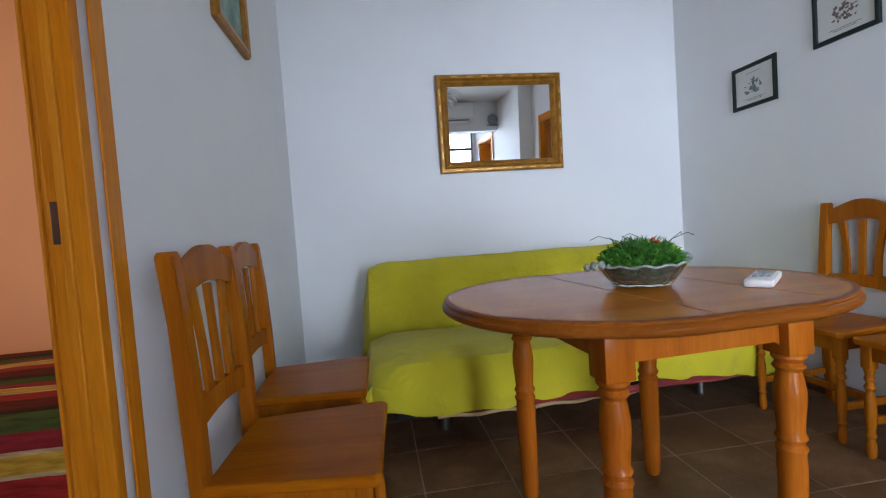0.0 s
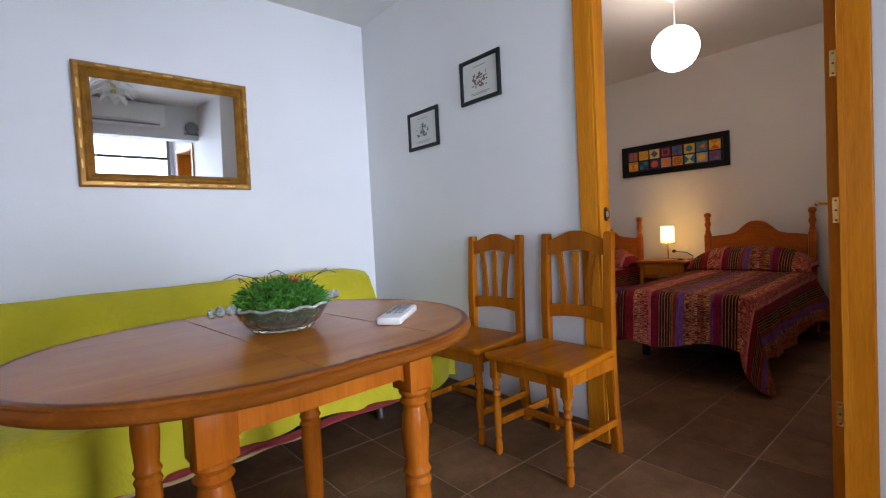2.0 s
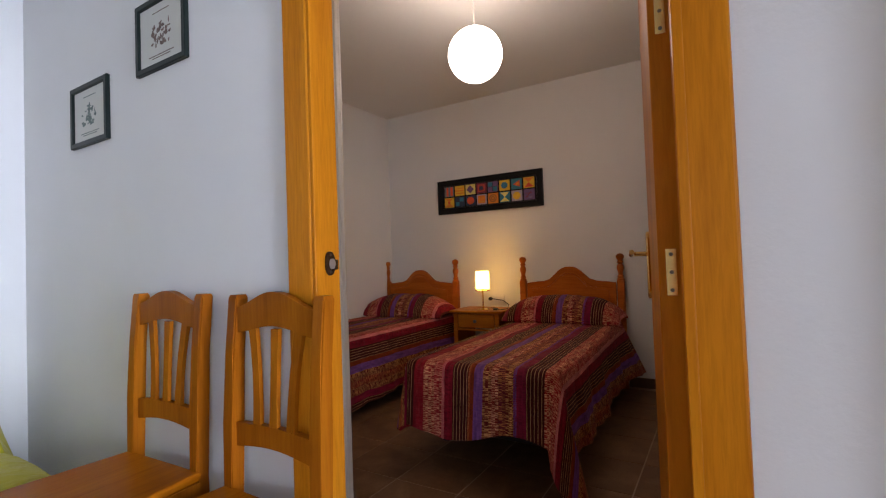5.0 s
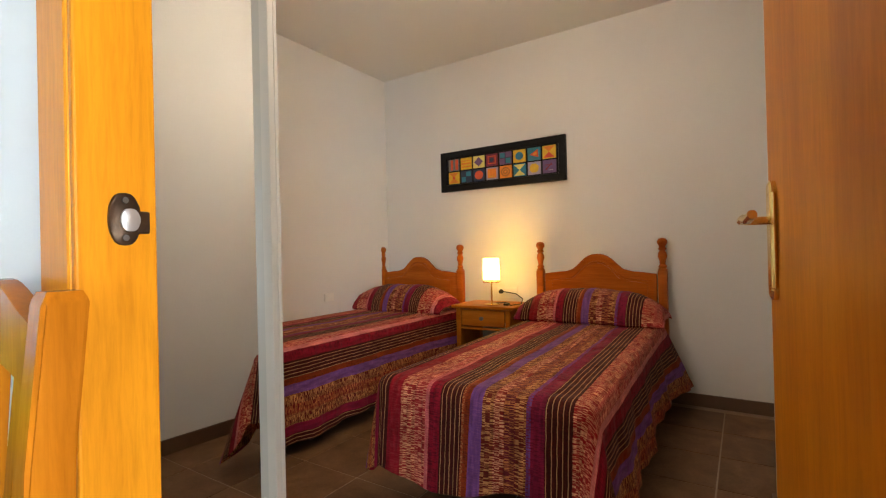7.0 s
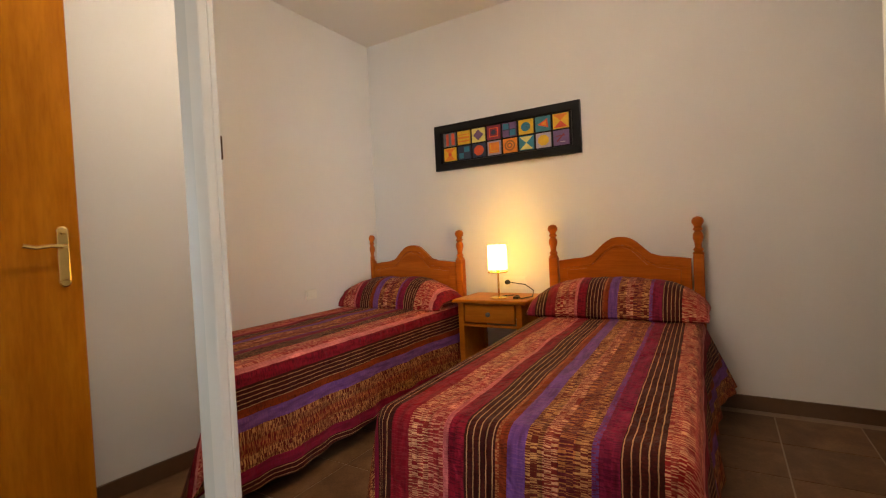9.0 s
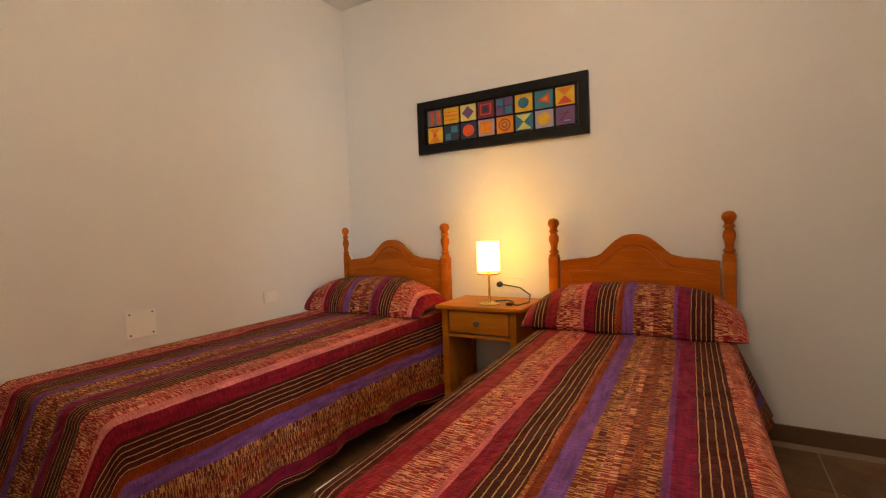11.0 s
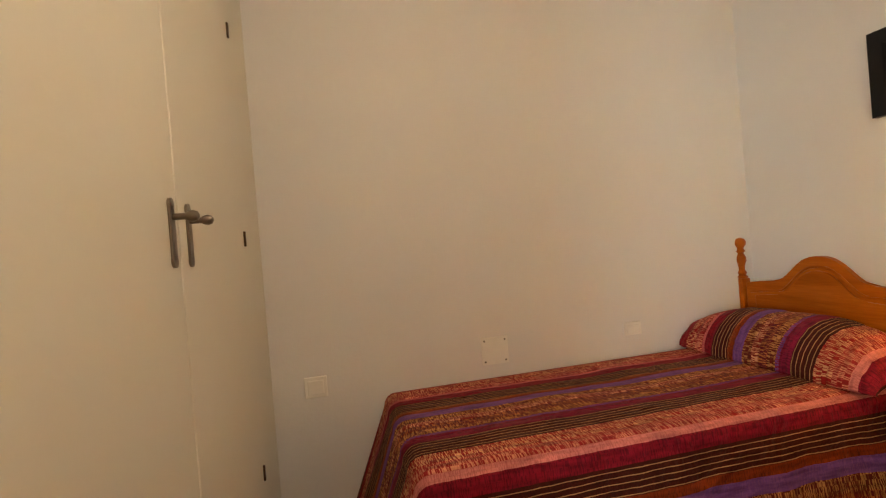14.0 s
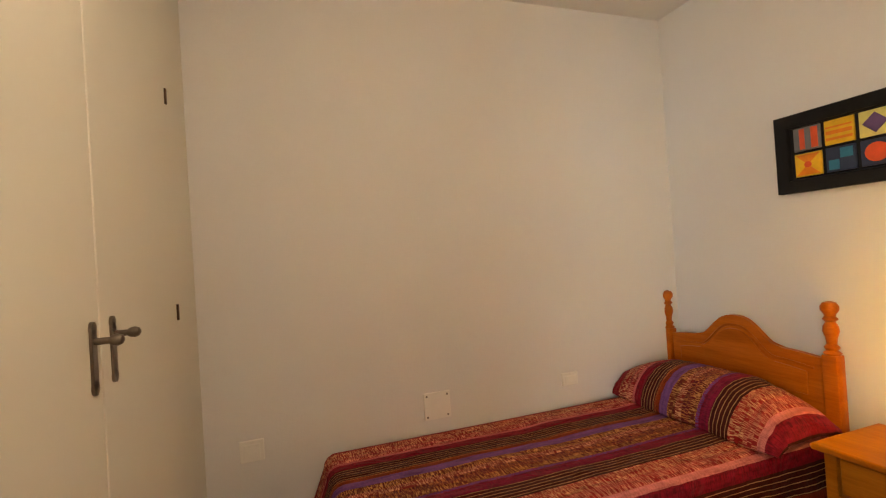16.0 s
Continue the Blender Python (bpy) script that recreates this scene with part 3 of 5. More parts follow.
part("wall", boxes(((-8, -16, -0.12), (14, -12, 7))), STUCCO, bld)


# ---- things of the living room ----
def turned_leg(top, square, r):
    """A square block at the top and a turned shaft to the floor."""
    bm = boxes(((-square / 2, -square / 2, top - 0.13), (square / 2, square / 2, top)), bevel=0.004)
    h = top - 0.13
    prof = [(0.60, 0), (0.74, 0.02), (0.80, 0.10), (0.86, 0.25), (0.90, 0.42), (0.92, 0.53), (0.86, 0.575), (1.0, 0.60), (0.80, 0.622), (1.0, 0.645), (0.82, 0.67), (0.90, 0.73),
            (1.0, 0.80), (0.98, 0.85), (0.84, 0.90), (0.76, 0.925), (1.02, 0.945), (0.80, 0.965), (1.06, 0.985), (1.04, 1.0)]
    return lathe(bm, [(r * a, h * b) for a, b in prof], 20)


def dining_table(m):
    t = thing("dining_table", m, "oval extending varnished wooden dining table with turned legs", "table")
    r, half, seams = 0.436, 0.106, (-0.09, 0.222)
    def reach(x):
        return r if abs(x) < half else math.sqrt(max(0.0, r * r - (abs(x) - half) ** 2))
    def piece(xa, xb, n=28):
        xs = [xa + (xb - xa) * (0.5 - 0.5 * math.cos(math.pi * i / n)) for i in range(n + 1)]
        pts = [(x, -reach(x)) for x in xs] + [(x, reach(x)) for x in reversed(xs)]
        return [p for k, p in enumerate(pts) if math.dist(p, pts[k - 1]) > 1e-4]
    tip = half + r
    for xa, xb, lab in ((-tip, seams[0] - 0.0012, "rounded table end"), (seams[0] + 0.0012, seams[1] - 0.0012, "middle extension leaf"), (seams[1] + 0.0012, tip, "rounded table end")):
        bm = bmesh.new()
        slab(bm, piece(xa, xb), 0.728, 0.757, 2, 0.0015, 1)
        part("tabletop", bm, TABLEWOOD, t, lab)
    loop = [(math.copysign(half, math.cos(a)) + r * math.cos(a), r * math.sin(a)) for a in [2 * math.pi * (i + 0.5) / 96 for i in range(96)]]
    bm = bmesh.new()
    rows = []
    angles = [2 * math.pi * (i + 0.5) / 96 for i in range(96)]
    for rr, z in ((-0.004, 0.7575), (0.004, 0.7578), (0.010, 0.7555), (0.0125, 0.7515), (0.0105, 0.7480), (0.0150, 0.7450), (0.0185, 0.7400), (0.0185, 0.7330), (0.0150, 0.7265), (0.0090, 0.7220), (-0.012, 0.7205)):
        rows.append([(x + rr * math.cos(q), y + rr * math.sin(q), z) for (x, y), q in zip(loop, angles)])
    grid(bm, rows, True)
    part("rim", bm, RIMWOOD, t, "rounded darker table edge", True)
    for x in (-0.242, 0.242):
        for y in (-0.282, 0.282):
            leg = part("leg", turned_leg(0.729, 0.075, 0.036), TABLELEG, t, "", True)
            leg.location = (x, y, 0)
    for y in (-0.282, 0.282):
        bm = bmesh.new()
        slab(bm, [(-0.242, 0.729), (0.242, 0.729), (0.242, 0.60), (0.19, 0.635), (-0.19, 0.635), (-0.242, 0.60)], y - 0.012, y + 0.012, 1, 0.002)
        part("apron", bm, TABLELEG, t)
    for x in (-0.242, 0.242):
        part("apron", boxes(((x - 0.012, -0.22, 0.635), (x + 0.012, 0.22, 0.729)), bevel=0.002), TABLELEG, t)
    return t


dining_table(pose(3.334, 1.978, 0, 0, 0, 3.5))


def dining_chair(m, label):
    """Faces along -x, back at +x; origin under the seat's middle."""
    c = thing("dining_chair", m, label, "chair", "wooden dining chairs")
    bm = bmesh.new()
    slab(bm, [(-0.21, -0.205), (-0.195, -0.222), (0.17, -0.185), (0.17, 0.185), (-0.195, 0.222), (-0.21, 0.205)], 0.428, 0.455, 2, 0.008, 3)
    part("seat", bm, SEATWOOD, c)
    for s in (-1, 1):
        bm = boxes(((-0.0185, -0.0185, 0.34), (0.0185, 0.0185, 0.43)), bevel=0.003)
        lathe(bm, [(0.010, 0), (0.016, 0.012), (0.017, 0.05), (0.012, 0.075), (0.018, 0.085), (0.013, 0.10), (0.016, 0.12), (0.0185, 0.17), (0.0175, 0.22), (0.012, 0.255), (0.019, 0.268), (0.012, 0.285), (0.018, 0.30), (0.0135, 0.315), (0.019, 0.335), (0.019, 0.342)], 14)
        leg = part("front_leg", bm, CHAIRWOOD, c, "", True)
        leg.location = (-0.17, s * 0.185, 0)
        # back leg and post in one slender, slightly swept piece
        bm = bmesh.new()
        rows = []
        for z, x in ((0, 0.205), (0.2, 0.188), (0.43, 0.178), (0.62, 0.182), (0.80, 0.190), (0.945, 0.203), (0.957, 0.203)):
            w = 0.019 if z < 0.95 else 0.014
            rows.append([(x - w, s * 0.165 - w, z), (x + w, s * 0.165 - w, z), (x + w, s * 0.165 + w, z), (x - w, s * 0.165 + w, z)])
        vs = [[bm.verts.new(p) for p in row] for row in rows]
        for a, b in zip(vs, vs[1:]):
            for i in range(4):
                bm.faces.new((a[i], a[(i + 1) % 4], b[(i + 1) % 4], b[i]))
        bm.faces.new(vs[0][::-1]), bm.faces.new(vs[-1])
        bmesh.ops.bevel(bm, geom=[e for e in bm.edges if abs((e.verts[0].co - e.verts[1].co).normalized().z) > 0.9], offset=0.004, segments=2, affect="EDGES")
        part("back_post", bm, CHAIRWOOD, c, "", True)
        part("side_stretcher", boxes(((-0.155, s * 0.18 - 0.009, 0.13), (0.18, s * 0.18 + 0.009, 0.16)), bevel=0.003), CHAIRWOOD, c)
        part("side_rail", boxes(((-0.155, s * 0.18 - 0.010, 0.375), (0.165, s * 0.18 + 0.010, 0.428)), bevel=0.002), CHAIRWOOD, c)
    part("cross_stretcher", boxes(((-0.01, -0.172, 0.135), (0.008, 0.172, 0.165)), bevel=0.003), CHAIRWOOD, c)
    part("front_rail", boxes(((-0.182, -0.166, 0.372), (-0.160, 0.166, 0.428)), bevel=0.002), CHAIRWOOD, c)
    part("back_rail", boxes(((0.170, -0.146, 0.372), (0.190, 0.146, 0.428)), bevel=0.002), CHAIRWOOD, c)
    n = 16
    crest = [(-0.148 + 0.296 * i / n, 0.925 + 0.042 * math.sin(math.pi * i / n) ** 1.6) for i in range(n + 1)]
    crest += [(0.148 - 0.296 * i / n, 0.856 + 0.024 * math.sin(math.pi * i / n) ** 1.3) for i in range(n + 1)]
    bm = bmesh.new()
    slab(bm, crest, 0.186, 0.207, 0, 0.003)
    part("crest_rail", bm, CHAIRWOOD, c)
    low = [(-0.148 + 0.296 * i / n, 0.622 + 0.008 * math.sin(math.pi * i / n)) for i in range(n + 1)]
    low += [(0.148 - 0.296 * i / n, 0.560 + 0.016 * math.sin(math.pi * i / n)) for i in range(n + 1)]
    bm = bmesh.new()
    slab(bm, low, 0.176, 0.196, 0, 0.003)
    part("lower_rail", bm, CHAIRWOOD, c)
    for k in (-1, 0, 1):
        bm = bmesh.new()
        rows = []
        for j in range(9):
            f = j / 8
            y = k * (0.064 + 0.026 * f ** 2)
            w = 0.0145 - 0.002 * math.sin(math.pi * f)
            z = 0.622 + f * (0.872 - 0.622)
            x = 0.184 + 0.012 * f
            rows.append([(x - 0.006, y - w, z), (x + 0.006, y - w, z), (x + 0.006, y + w, z), (x - 0.006, y + w, z)])
        vs = grid(bm, rows, True)
        bm.faces.new(vs[0][::-1]), bm.faces.new(vs[-1])
        for f in bm.faces:
            f.smooth = False
        part("back_slat", bm, CHAIRWOOD, c)
    return c


ch = dining_chair(pose(4.540, 2.463, 0, 0, 0, 2), "varnished pine dining chair standing against the wall")
for m, label in ((pose(4.532, 1.966, 0, 0, 0, -1), "varnished pine dining chair beside the bedroom door frame"), (pose(2.378, 1.905, 0, 0, 0, 177), "varnished pine dining chair beside another doorway"),
                 (pose(2.327, 2.445, 0, 0, 0, 179.5), "varnished pine dining chair between wall and sofa")):
    tagged(copy_thing(ch, m), label)


def fold(x, y, k=1.0):
    return noise.noise(Vector((x * 3.1 * k, y * 3.1 * k, 1.7))) + 0.5 * noise.noise(Vector((x * 8 * k, y * 8 * k, 4.1)))


def sofa(m):
    s = thing("sofa_bed", m, "low sofa bed under a lime green cotton throw", "sofa")
    prof = [(0.03, 0.16), (0.005, 0.30), (-0.02, 0.50), (-0.06, 0.70), (-0.10, 0.765), (-0.16, 0.785), (-0.215, 0.755), (-0.255, 0.68), (-0.30, 0.58), (-0.35, 0.48),
            (-0.385, 0.425), (-0.402, 0.345), (-0.415, 0.350), (-0.435, 0.420), (-0.58, 0.432), (-0.75, 0.430), (-0.90, 0.420), (-0.975, 0.395), (-1.01, 0.34), (-1.02, 0.27), (-1.015, 0.20), (-1.01, 0.155)]
    L = 0.995
    rows = []
    n = 60
    for i in range(n + 1):
        u = -1 + 2 * i / n
        x = L * math.copysign(1 - (1 - abs(u)) ** 1.25, u) if abs(u) < 1 else L * u
        edge = max(0.0, (abs(x) - (L - 0.16)) / 0.16)
        row = []
        for k, (y, z) in enumerate(prof):
            w = 1.3 * fold(x * 1.4, y * 1.2 + z)
            inward = 1 - 0.10 * edge ** 2.5
            yy = -0.5 + (y + 0.5) * inward + 0.012 * w
            zz = z + 0.008 * fold(x * 1.3 + 3, y) - (0.03 * edge ** 2 if z > 0.35 else 0.0)
            if z < 0.3 and y < -0.9:
                zz += 0.012 * math.sin(x * 5) + 0.01 * w + 0.030 * (1 - x * x) + 0.05 * edge
                yy -= 0.012 * math.sin(x * 23 + 2 * w)
            xx = x + (0.11 if x > 0 else -0.05) * edge * max(0.0, 0.75 - z) * (0.6 if y < -0.41 else 0.9)
            row.append((xx, yy, zz))
        rows.append(row)
    # the throw hangs down both ends
    for side in (0, -1):
        src = rows[side]
        d = -1 if side == 0 else 1
        extra = []
        for q in (0.35, 0.7, 1.0):
            extra.append([(p[0] + d * (0.03 + 0.03 * q + 0.012 * fold(p[1] * 2, q)), p[1] * (1 - 0.01 * q) - 0.005, p[2] + (0.17 - p[2]) * q if p[2] > 0.17 else p[2]) for p in src])
        rows = (extra[::-1] + rows) if side == 0 else (rows + extra)
    bm = bmesh.new()
    grid(bm, rows)
    part("throw", bm, LIME, s, "lime green cotton throw, loosely tucked in", True)
    bm = bmesh.new()
    tube(bm, [(-0.80 + 1.62 * i / 20, -0.975 - 0.025 * math.sin(math.pi * i / 20), 0.168 + 0.006 * math.sin(i)) for i in range(21)], 0.017, 10)
    part("mattress_edge", bm, REDHEM, s, "dark red mattress edge", True)
    bm = bmesh.new()
    tube(bm, [(-0.74 + 0.95 * i / 20, -0.990 - 0.02 * math.sin(math.pi * i / 20), 0.150 + 0.005 * math.sin(i * 1.3)) for i in range(21)], 0.008, 8)
    part("piping", bm, CREAMHEM, s, "cream piping", True)
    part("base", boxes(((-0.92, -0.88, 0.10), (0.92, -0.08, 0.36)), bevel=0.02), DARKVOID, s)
    for x in (-0.68, 0.68):
        for y in (-0.78, -0.2):
            part("foot", lathe(bmesh.new(), [(0.018, 0), (0.022, 0.01), (0.018, 0.11)], 12, (x, y, 0)), DARKSTEEL, s)
    return s


sofa(pose(3.535, 3.665, 0, 0, 0, 0.8))


def frame_ring(bm, w, h, prof):
    """A mitred picture frame standing in x, z, hung at y = 0 with its front towards -y; prof: (inset, depth)."""
    rows = []
    for ins, d in prof:
        rows.append([(-w / 2 + ins, -d, -h / 2 + ins), (w / 2 - ins, -d, -h / 2 + ins), (w / 2 - ins, -d, h / 2 - ins), (-w / 2 + ins, -d, h / 2 - ins)])
    grid(bm, rows, True)
    for f in bm.faces:
        f.smooth = False
    return bm


wm = thing("wall_mirror", pose(3.478, 3.731, 1.632, 2.2, 0, 0), "rectangular wall mirror in a carved gilt frame", "mirror")
part("frame", frame_ring(bmesh.new(), 0.845, 0.632, [(0, 0), (0, 0.020), (0.010, 0.034), (0.028, 0.036), (0.040, 0.024), (0.052, 0.028), (0.066, 0.018), (0.074, 0.008), (0.074, 0.0)]), GOLD, wm, "antique gilt frame")
part("mirror_glass", boxes(((-0.352, -0.006, -0.246), (0.352, -0.002, 0.246))), mirror, wm)
orn = boxes(((-0.022, -0.003, -0.004), (0.022, 0.003, 0.004)), bevel=0.002)
orn_me = part("ornament", orn, GOLDHI, wm)
orn_me.location = (-0.30, -0.038, 0.298)
for i in range(1, 7):
    o = orn_me.copy()
    scene.collection.objects.link(o)
    o.location = (-0.30 + 0.10 * i, -0.038, 0.298)
for i in range(7):
    o = orn_me.copy()
    scene.collection.objects.link(o)
    o.location = (-0.30 + 0.10 * i, -0.038, -0.298)

for x in (-0.404, 0.404):
    for i in range(5):
        o = orn_me.copy()
        scene.collection.objects.link(o)
        o.matrix_basis = pose(x, -0.038, -0.20 + 0.10 * i, 0, 90, 0)


def print_picture(m, w, h, tint, label):
    p = thing("framed_print", m, label, "picture", "small framed prints")
    part("frame", frame_ring(bmesh.new(), w, h, [(0, 0), (0, 0.012), (0.003, 0.015), (0.018, 0.015), (0.022, 0.009), (0.022, 0.0)]), DARKGREEN, p, "dark painted wooden frame")
    part("paper", boxes(((-w / 2 + 0.02, -0.006, -h / 2 + 0.02), (w / 2 - 0.02, -0.002, h / 2 - 0.02))), PAPER, p, "off-white mount")
    ink = plain("print_ink", tint, 0.8, 0, 0.5, 70)
    bm = bmesh.new()
    rng = random.Random(int(w * h * 1e5))
    for k in range(44):
        x, z = rng.triangular(-0.066, 0.066), rng.uniform(-0.04, 0.034)
        rw, rh = rng.uniform(0.004, 0.014), rng.uniform(0.004, 0.012)
        pts = [(x + rw * math.cos(a) * (0.8 + 0.3 * math.sin(3 * a + k)), z + rh * math.sin(a) * (0.8 + 0.3 * math.cos(2 * a + k))) for a in [2 * math.pi * i / 10 for i in range(10)]]
        bm.faces.new([bm.verts.new((px, -0.0065 - 0.00003 * k, pz)) for px, pz in pts])
    tagged(part("drawing", bm, ink, p, "small faded abstract drawing"), kind="stuff")
    for z, ww in ((-h / 2 + 0.05, 0.15), (-h / 2 + 0.042, 0.11), (h / 2 - 0.05, 0.10)):
        part("caption", boxes(((-ww / 2, -0.0072, z - 0.0012), (ww / 2, -0.0062, z + 0.0012))), ink, p)
    return p


print_picture(pose(4.7795, 3.072, 1.650, 0, 0, -90), 0.302, 0.243, (0.18, 0.24, 0.23), "small grey-green print in a dark frame")
print_picture(pose(4.7795, 2.555, 1.824, 0, 0, -90), 0.302, 0.245, (0.22, 0.15, 0.13), "small reddish-brown print in a dark frame")
gp = thing("framed_painting", pose(2.101, 2.635, 2.0, 0, 0, 90), "small green landscape painting in a gilt frame", "picture")
part("frame", frame_ring(bmesh.new(), 0.42, 0.50, [(0, 0), (0, 0.02), (0.01, 0.03), (0.03, 0.026), (0.045, 0.012), (0.045, 0)]), GOLD, gp, "antique gilt frame")
part("canvas", boxes(((-0.17, -0.008, -0.21), (0.17, -0.003, 0.21))), plain("green_landscape", (0.28, 0.42, 0.34), 0.7, 0, 0.7, 7), gp, "blurred green painting")


def plant_bowl(m):
    b = thing("plant_bowl", m, "cut-glass bowl with a green artificial plant on the table", "plant bowl")
    bm = bmesh.new()
    prof = [(0.060, 0.002), (0.078, 0.006), (0.098, 0.028), (0.115, 0.055), (0.122, 0.066)]
    inner = [(0.116, 0.064), (0.105, 0.050), (0.085, 0.022), (0.06, 0.012)]
    rows = []
    for r, h in prof + inner:
        rows.append([((r + 0.003 * math.cos(12 * a)) * math.cos(a), (r + 0.003 * math.cos(12 * a)) * math.sin(a), h) for a in [2 * math.pi * i / 48 for i in range(48)]])
    vs = grid(bm, rows, True)
    bm.faces.new(vs[0][::-1]), bm.faces.new(vs[-1])
    part("bowl", bm, GLAZE, b, "scalloped cut-glass bowl", True)
    bm = bmesh.new()
    tube(bm, [((0.119 + 0.003 * math.cos(12 * a)) * math.cos(a), (0.119 + 0.003 * math.cos(12 * a)) * math.sin(a), 0.066 + 0.003 * math.cos(12 * a + 1)) for a in [2 * math.pi * i / 72 for i in range(73)]], 0.0038, 8)
    part("rim", bm, GLASSRIM, b, "pale scalloped glass rim", True)
    for s in (-1, 1):
        bm = bmesh.new()
        for k in range(11):
            q = 0.95 + 0.55 * ((k * 7) % 5) / 4
            lathe(bm, [(0.002 * q, -0.008 * q), (0.007 * q, -0.005 * q), (0.008 * q, 0.001), (0.005 * q, 0.006 * q), (0.002 * q, 0.008 * q)], 8, (s * (0.118 + 0.0062 * k), 0.011 * ((k * 3) % 4 - 1.5) / 1.5, 0.067 + 0.003 * ((k * 5) % 3)))
        part("handle", bm, GLASSRIM, b, "knobbly pale glass handle", True)
    part("base", lathe(bmesh.new(), [(0.055, 0.013), (0.078, 0.018), (0.084, 0.024), (0.06, 0.028)], 24), SOIL, b, "amber glass base")
    rng = random.Random(4)
    for name, count, matl in (("foliage", 4200, LEAF), ("bright_foliage", 1100, LEAFLIGHT)):
        bm = bmesh.new()
        for _ in range(count):
            a, q, h = rng.uniform(0, 2 * math.pi), math.sqrt(rng.random()), rng.random()
            rad = 0.108 * q * min(1.0, 0.72 + 0.4 * h)
            base = Vector((rad * math.cos(a), rad * math.sin(a), 0.030 + h * (0.096 - 0.045 * q ** 3)))
            ln = rng.uniform(0.014, 0.036)
            d = Vector((math.cos(a) * q * 0.7 + rng.uniform(-0.8, 0.8), math.sin(a) * q * 0.7 + rng.uniform(-0.8, 0.8), rng.uniform(0.1, 1.1))).normalized()
            side = d.cross(Vector((rng.uniform(-1, 1), rng.uniform(-1, 1), 0.2))).normalized() * rng.uniform(0.0006, 0.0014)
            tip = base + d * ln + Vector((0, 0, -0.2 * ln * q))
            mid = base + d * ln * 0.55 + Vector((0, 0, 0.003))
            bm.faces.new([bm.verts.new(p) for p in (base - side, base + side, mid + side * 1.4, tip, mid - side * 1.4)])
        tagged(part(name, bm, matl, b, "fine green artificial leaves"), kind="stuff")
    for k in range(7):
        bm = bmesh.new()
        a = rng.uniform(0, 6.28)
        pts = [(0.05 * math.cos(a), 0.05 * math.sin(a), 0.09), (0.09 * math.cos(a + 0.2), 0.09 * math.sin(a + 0.2), 0.135), (0.13 * math.cos(a + 0.5), 0.12 * math.sin(a + 0.5), 0.150), (0.15 * math.cos(a + 0.7), 0.13 * math.sin(a + 0.7), 0.140)]
        tube(bm, pts, 0.0011, 5)
        part("tendril", bm, TENDRIL, b, "thin curling stem", True)
    for x, y, z in ((0.012, -0.04, 0.135), (0.024, -0.045, 0.128)):
        part("berry", lathe(bmesh.new(), [(0.001, -0.007), (0.006, -0.003), (0.006, 0.003), (0.001, 0.007)], 10, (x, y, z)), REDLEAF, b, "small red flower", True)
    return b


plant_bowl(pose(3.365, 1.965, 0.757, 0, 0, 8))

rc = thing("remote_control", pose(3.640, 1.828, 0.757, 0, 0, 41), "white plastic air-conditioner remote on the table", "remote control")
part("case", boxes(((-0.105, -0.033, 0), (0.105, 0.033, 0.021)), bevel=0.006), PLASTIC, rc, "", True)
part("display", boxes(((0.035, -0.022, 0.0205), (0.085, 0.022, 0.0225)), bevel=0.0008), GREYPLASTIC, rc, "grey display")
btn = part("button", boxes(((-0.006, -0.006, 0.0205), (0.006, 0.006, 0.0235)), bevel=0.001), GREYPLASTIC, rc, "grey rubber button")
btn.location = (0.015, -0.016, 0)
for i in range(3):
    for j in range(3):
        if i or j:
            o = btn.copy()
            scene.collection.objects.link(o)
            o.location = (0.015 - 0.028 * i, -0.016 + 0.016 * j, 0)

ac = thing("air_conditioner", pose(3.76, -0.36, 2.225), "white wall-mounted split air conditioner on the beam", "air conditioner")
bm = bmesh.new()
slab(bm, [(0, 0), (0.14, 0.01), (0.19, 0.06), (0.20, 0.22), (0.17, 0.27), (0, 0.27)], -0.42, 0.42, 0, 0.006)
part("body", bm, PLASTIC, ac, "", True)
part("louvre", boxes(((-0.36, 0.15, 0.012), (0.36, 0.185, 0.03)), bevel=0.004), GREYPLASTIC, ac, "grey air louvre")
vent = thing("wall_ventilator", pose(4.52, -0.36, 2.20), "small grey round ventilator on the beam", "ventilator")
part("housing", lathe(bmesh.new(), [(0.08, 0), (0.085, 0.02), (0.075, 0.05), (0.03, 0.06)], 20, (0, 0, 0.06), 1), GREYPLASTIC, vent, "", True)
part("bracket", boxes(((-0.09, 0, -0.03), (0.09, 0.03, -0.01)), bevel=0.003), GREYPLASTIC, vent)

cl = thing("chandelier", pose(3.455, 1.62, 0.03), "small ceiling chandelier with white glass leaves", "lamp")
part("rod", lathe(bmesh.new(), [(0.05, CEILING - 0.03), (0.05, CEILING - 0.05), (0.008, CEILING - 0.06), (0.008, 2.30), (0.022, 2.28), (0.022, 2.19), (0.005, 2.17)], 16), BRASS, cl, "brass rod", True)
for i in range(24):
    a = 2 * math.pi * i / 8 + (0.0, 0.4, 0.2)[i // 8]
    rr, zz = ((0.15, 2.27), (0.12, 2.21), (0.08, 2.16))[i // 8]
    bm = bmesh.new()
    rows = []
    for j in range(7):
        f = j / 6
        w = 0.040 * math.sin(math.pi * (0.1 + 0.85 * f))
        z = zz + 0.06 * f - 0.12 * f * f
        rows.append([(0.02 + rr * f * 1.25, -w, z), (0.02 + rr * f * 1.25, 0, z + 0.010), (0.02 + rr * f * 1.25, w, z)])
    grid(bm, rows)
    pt = part("glass_leaf", bm, PLASTIC, cl, "white glass leaf", True)
    pt.matrix_basis = pose(0, 0, 0, 0, 0, math.degrees(a))

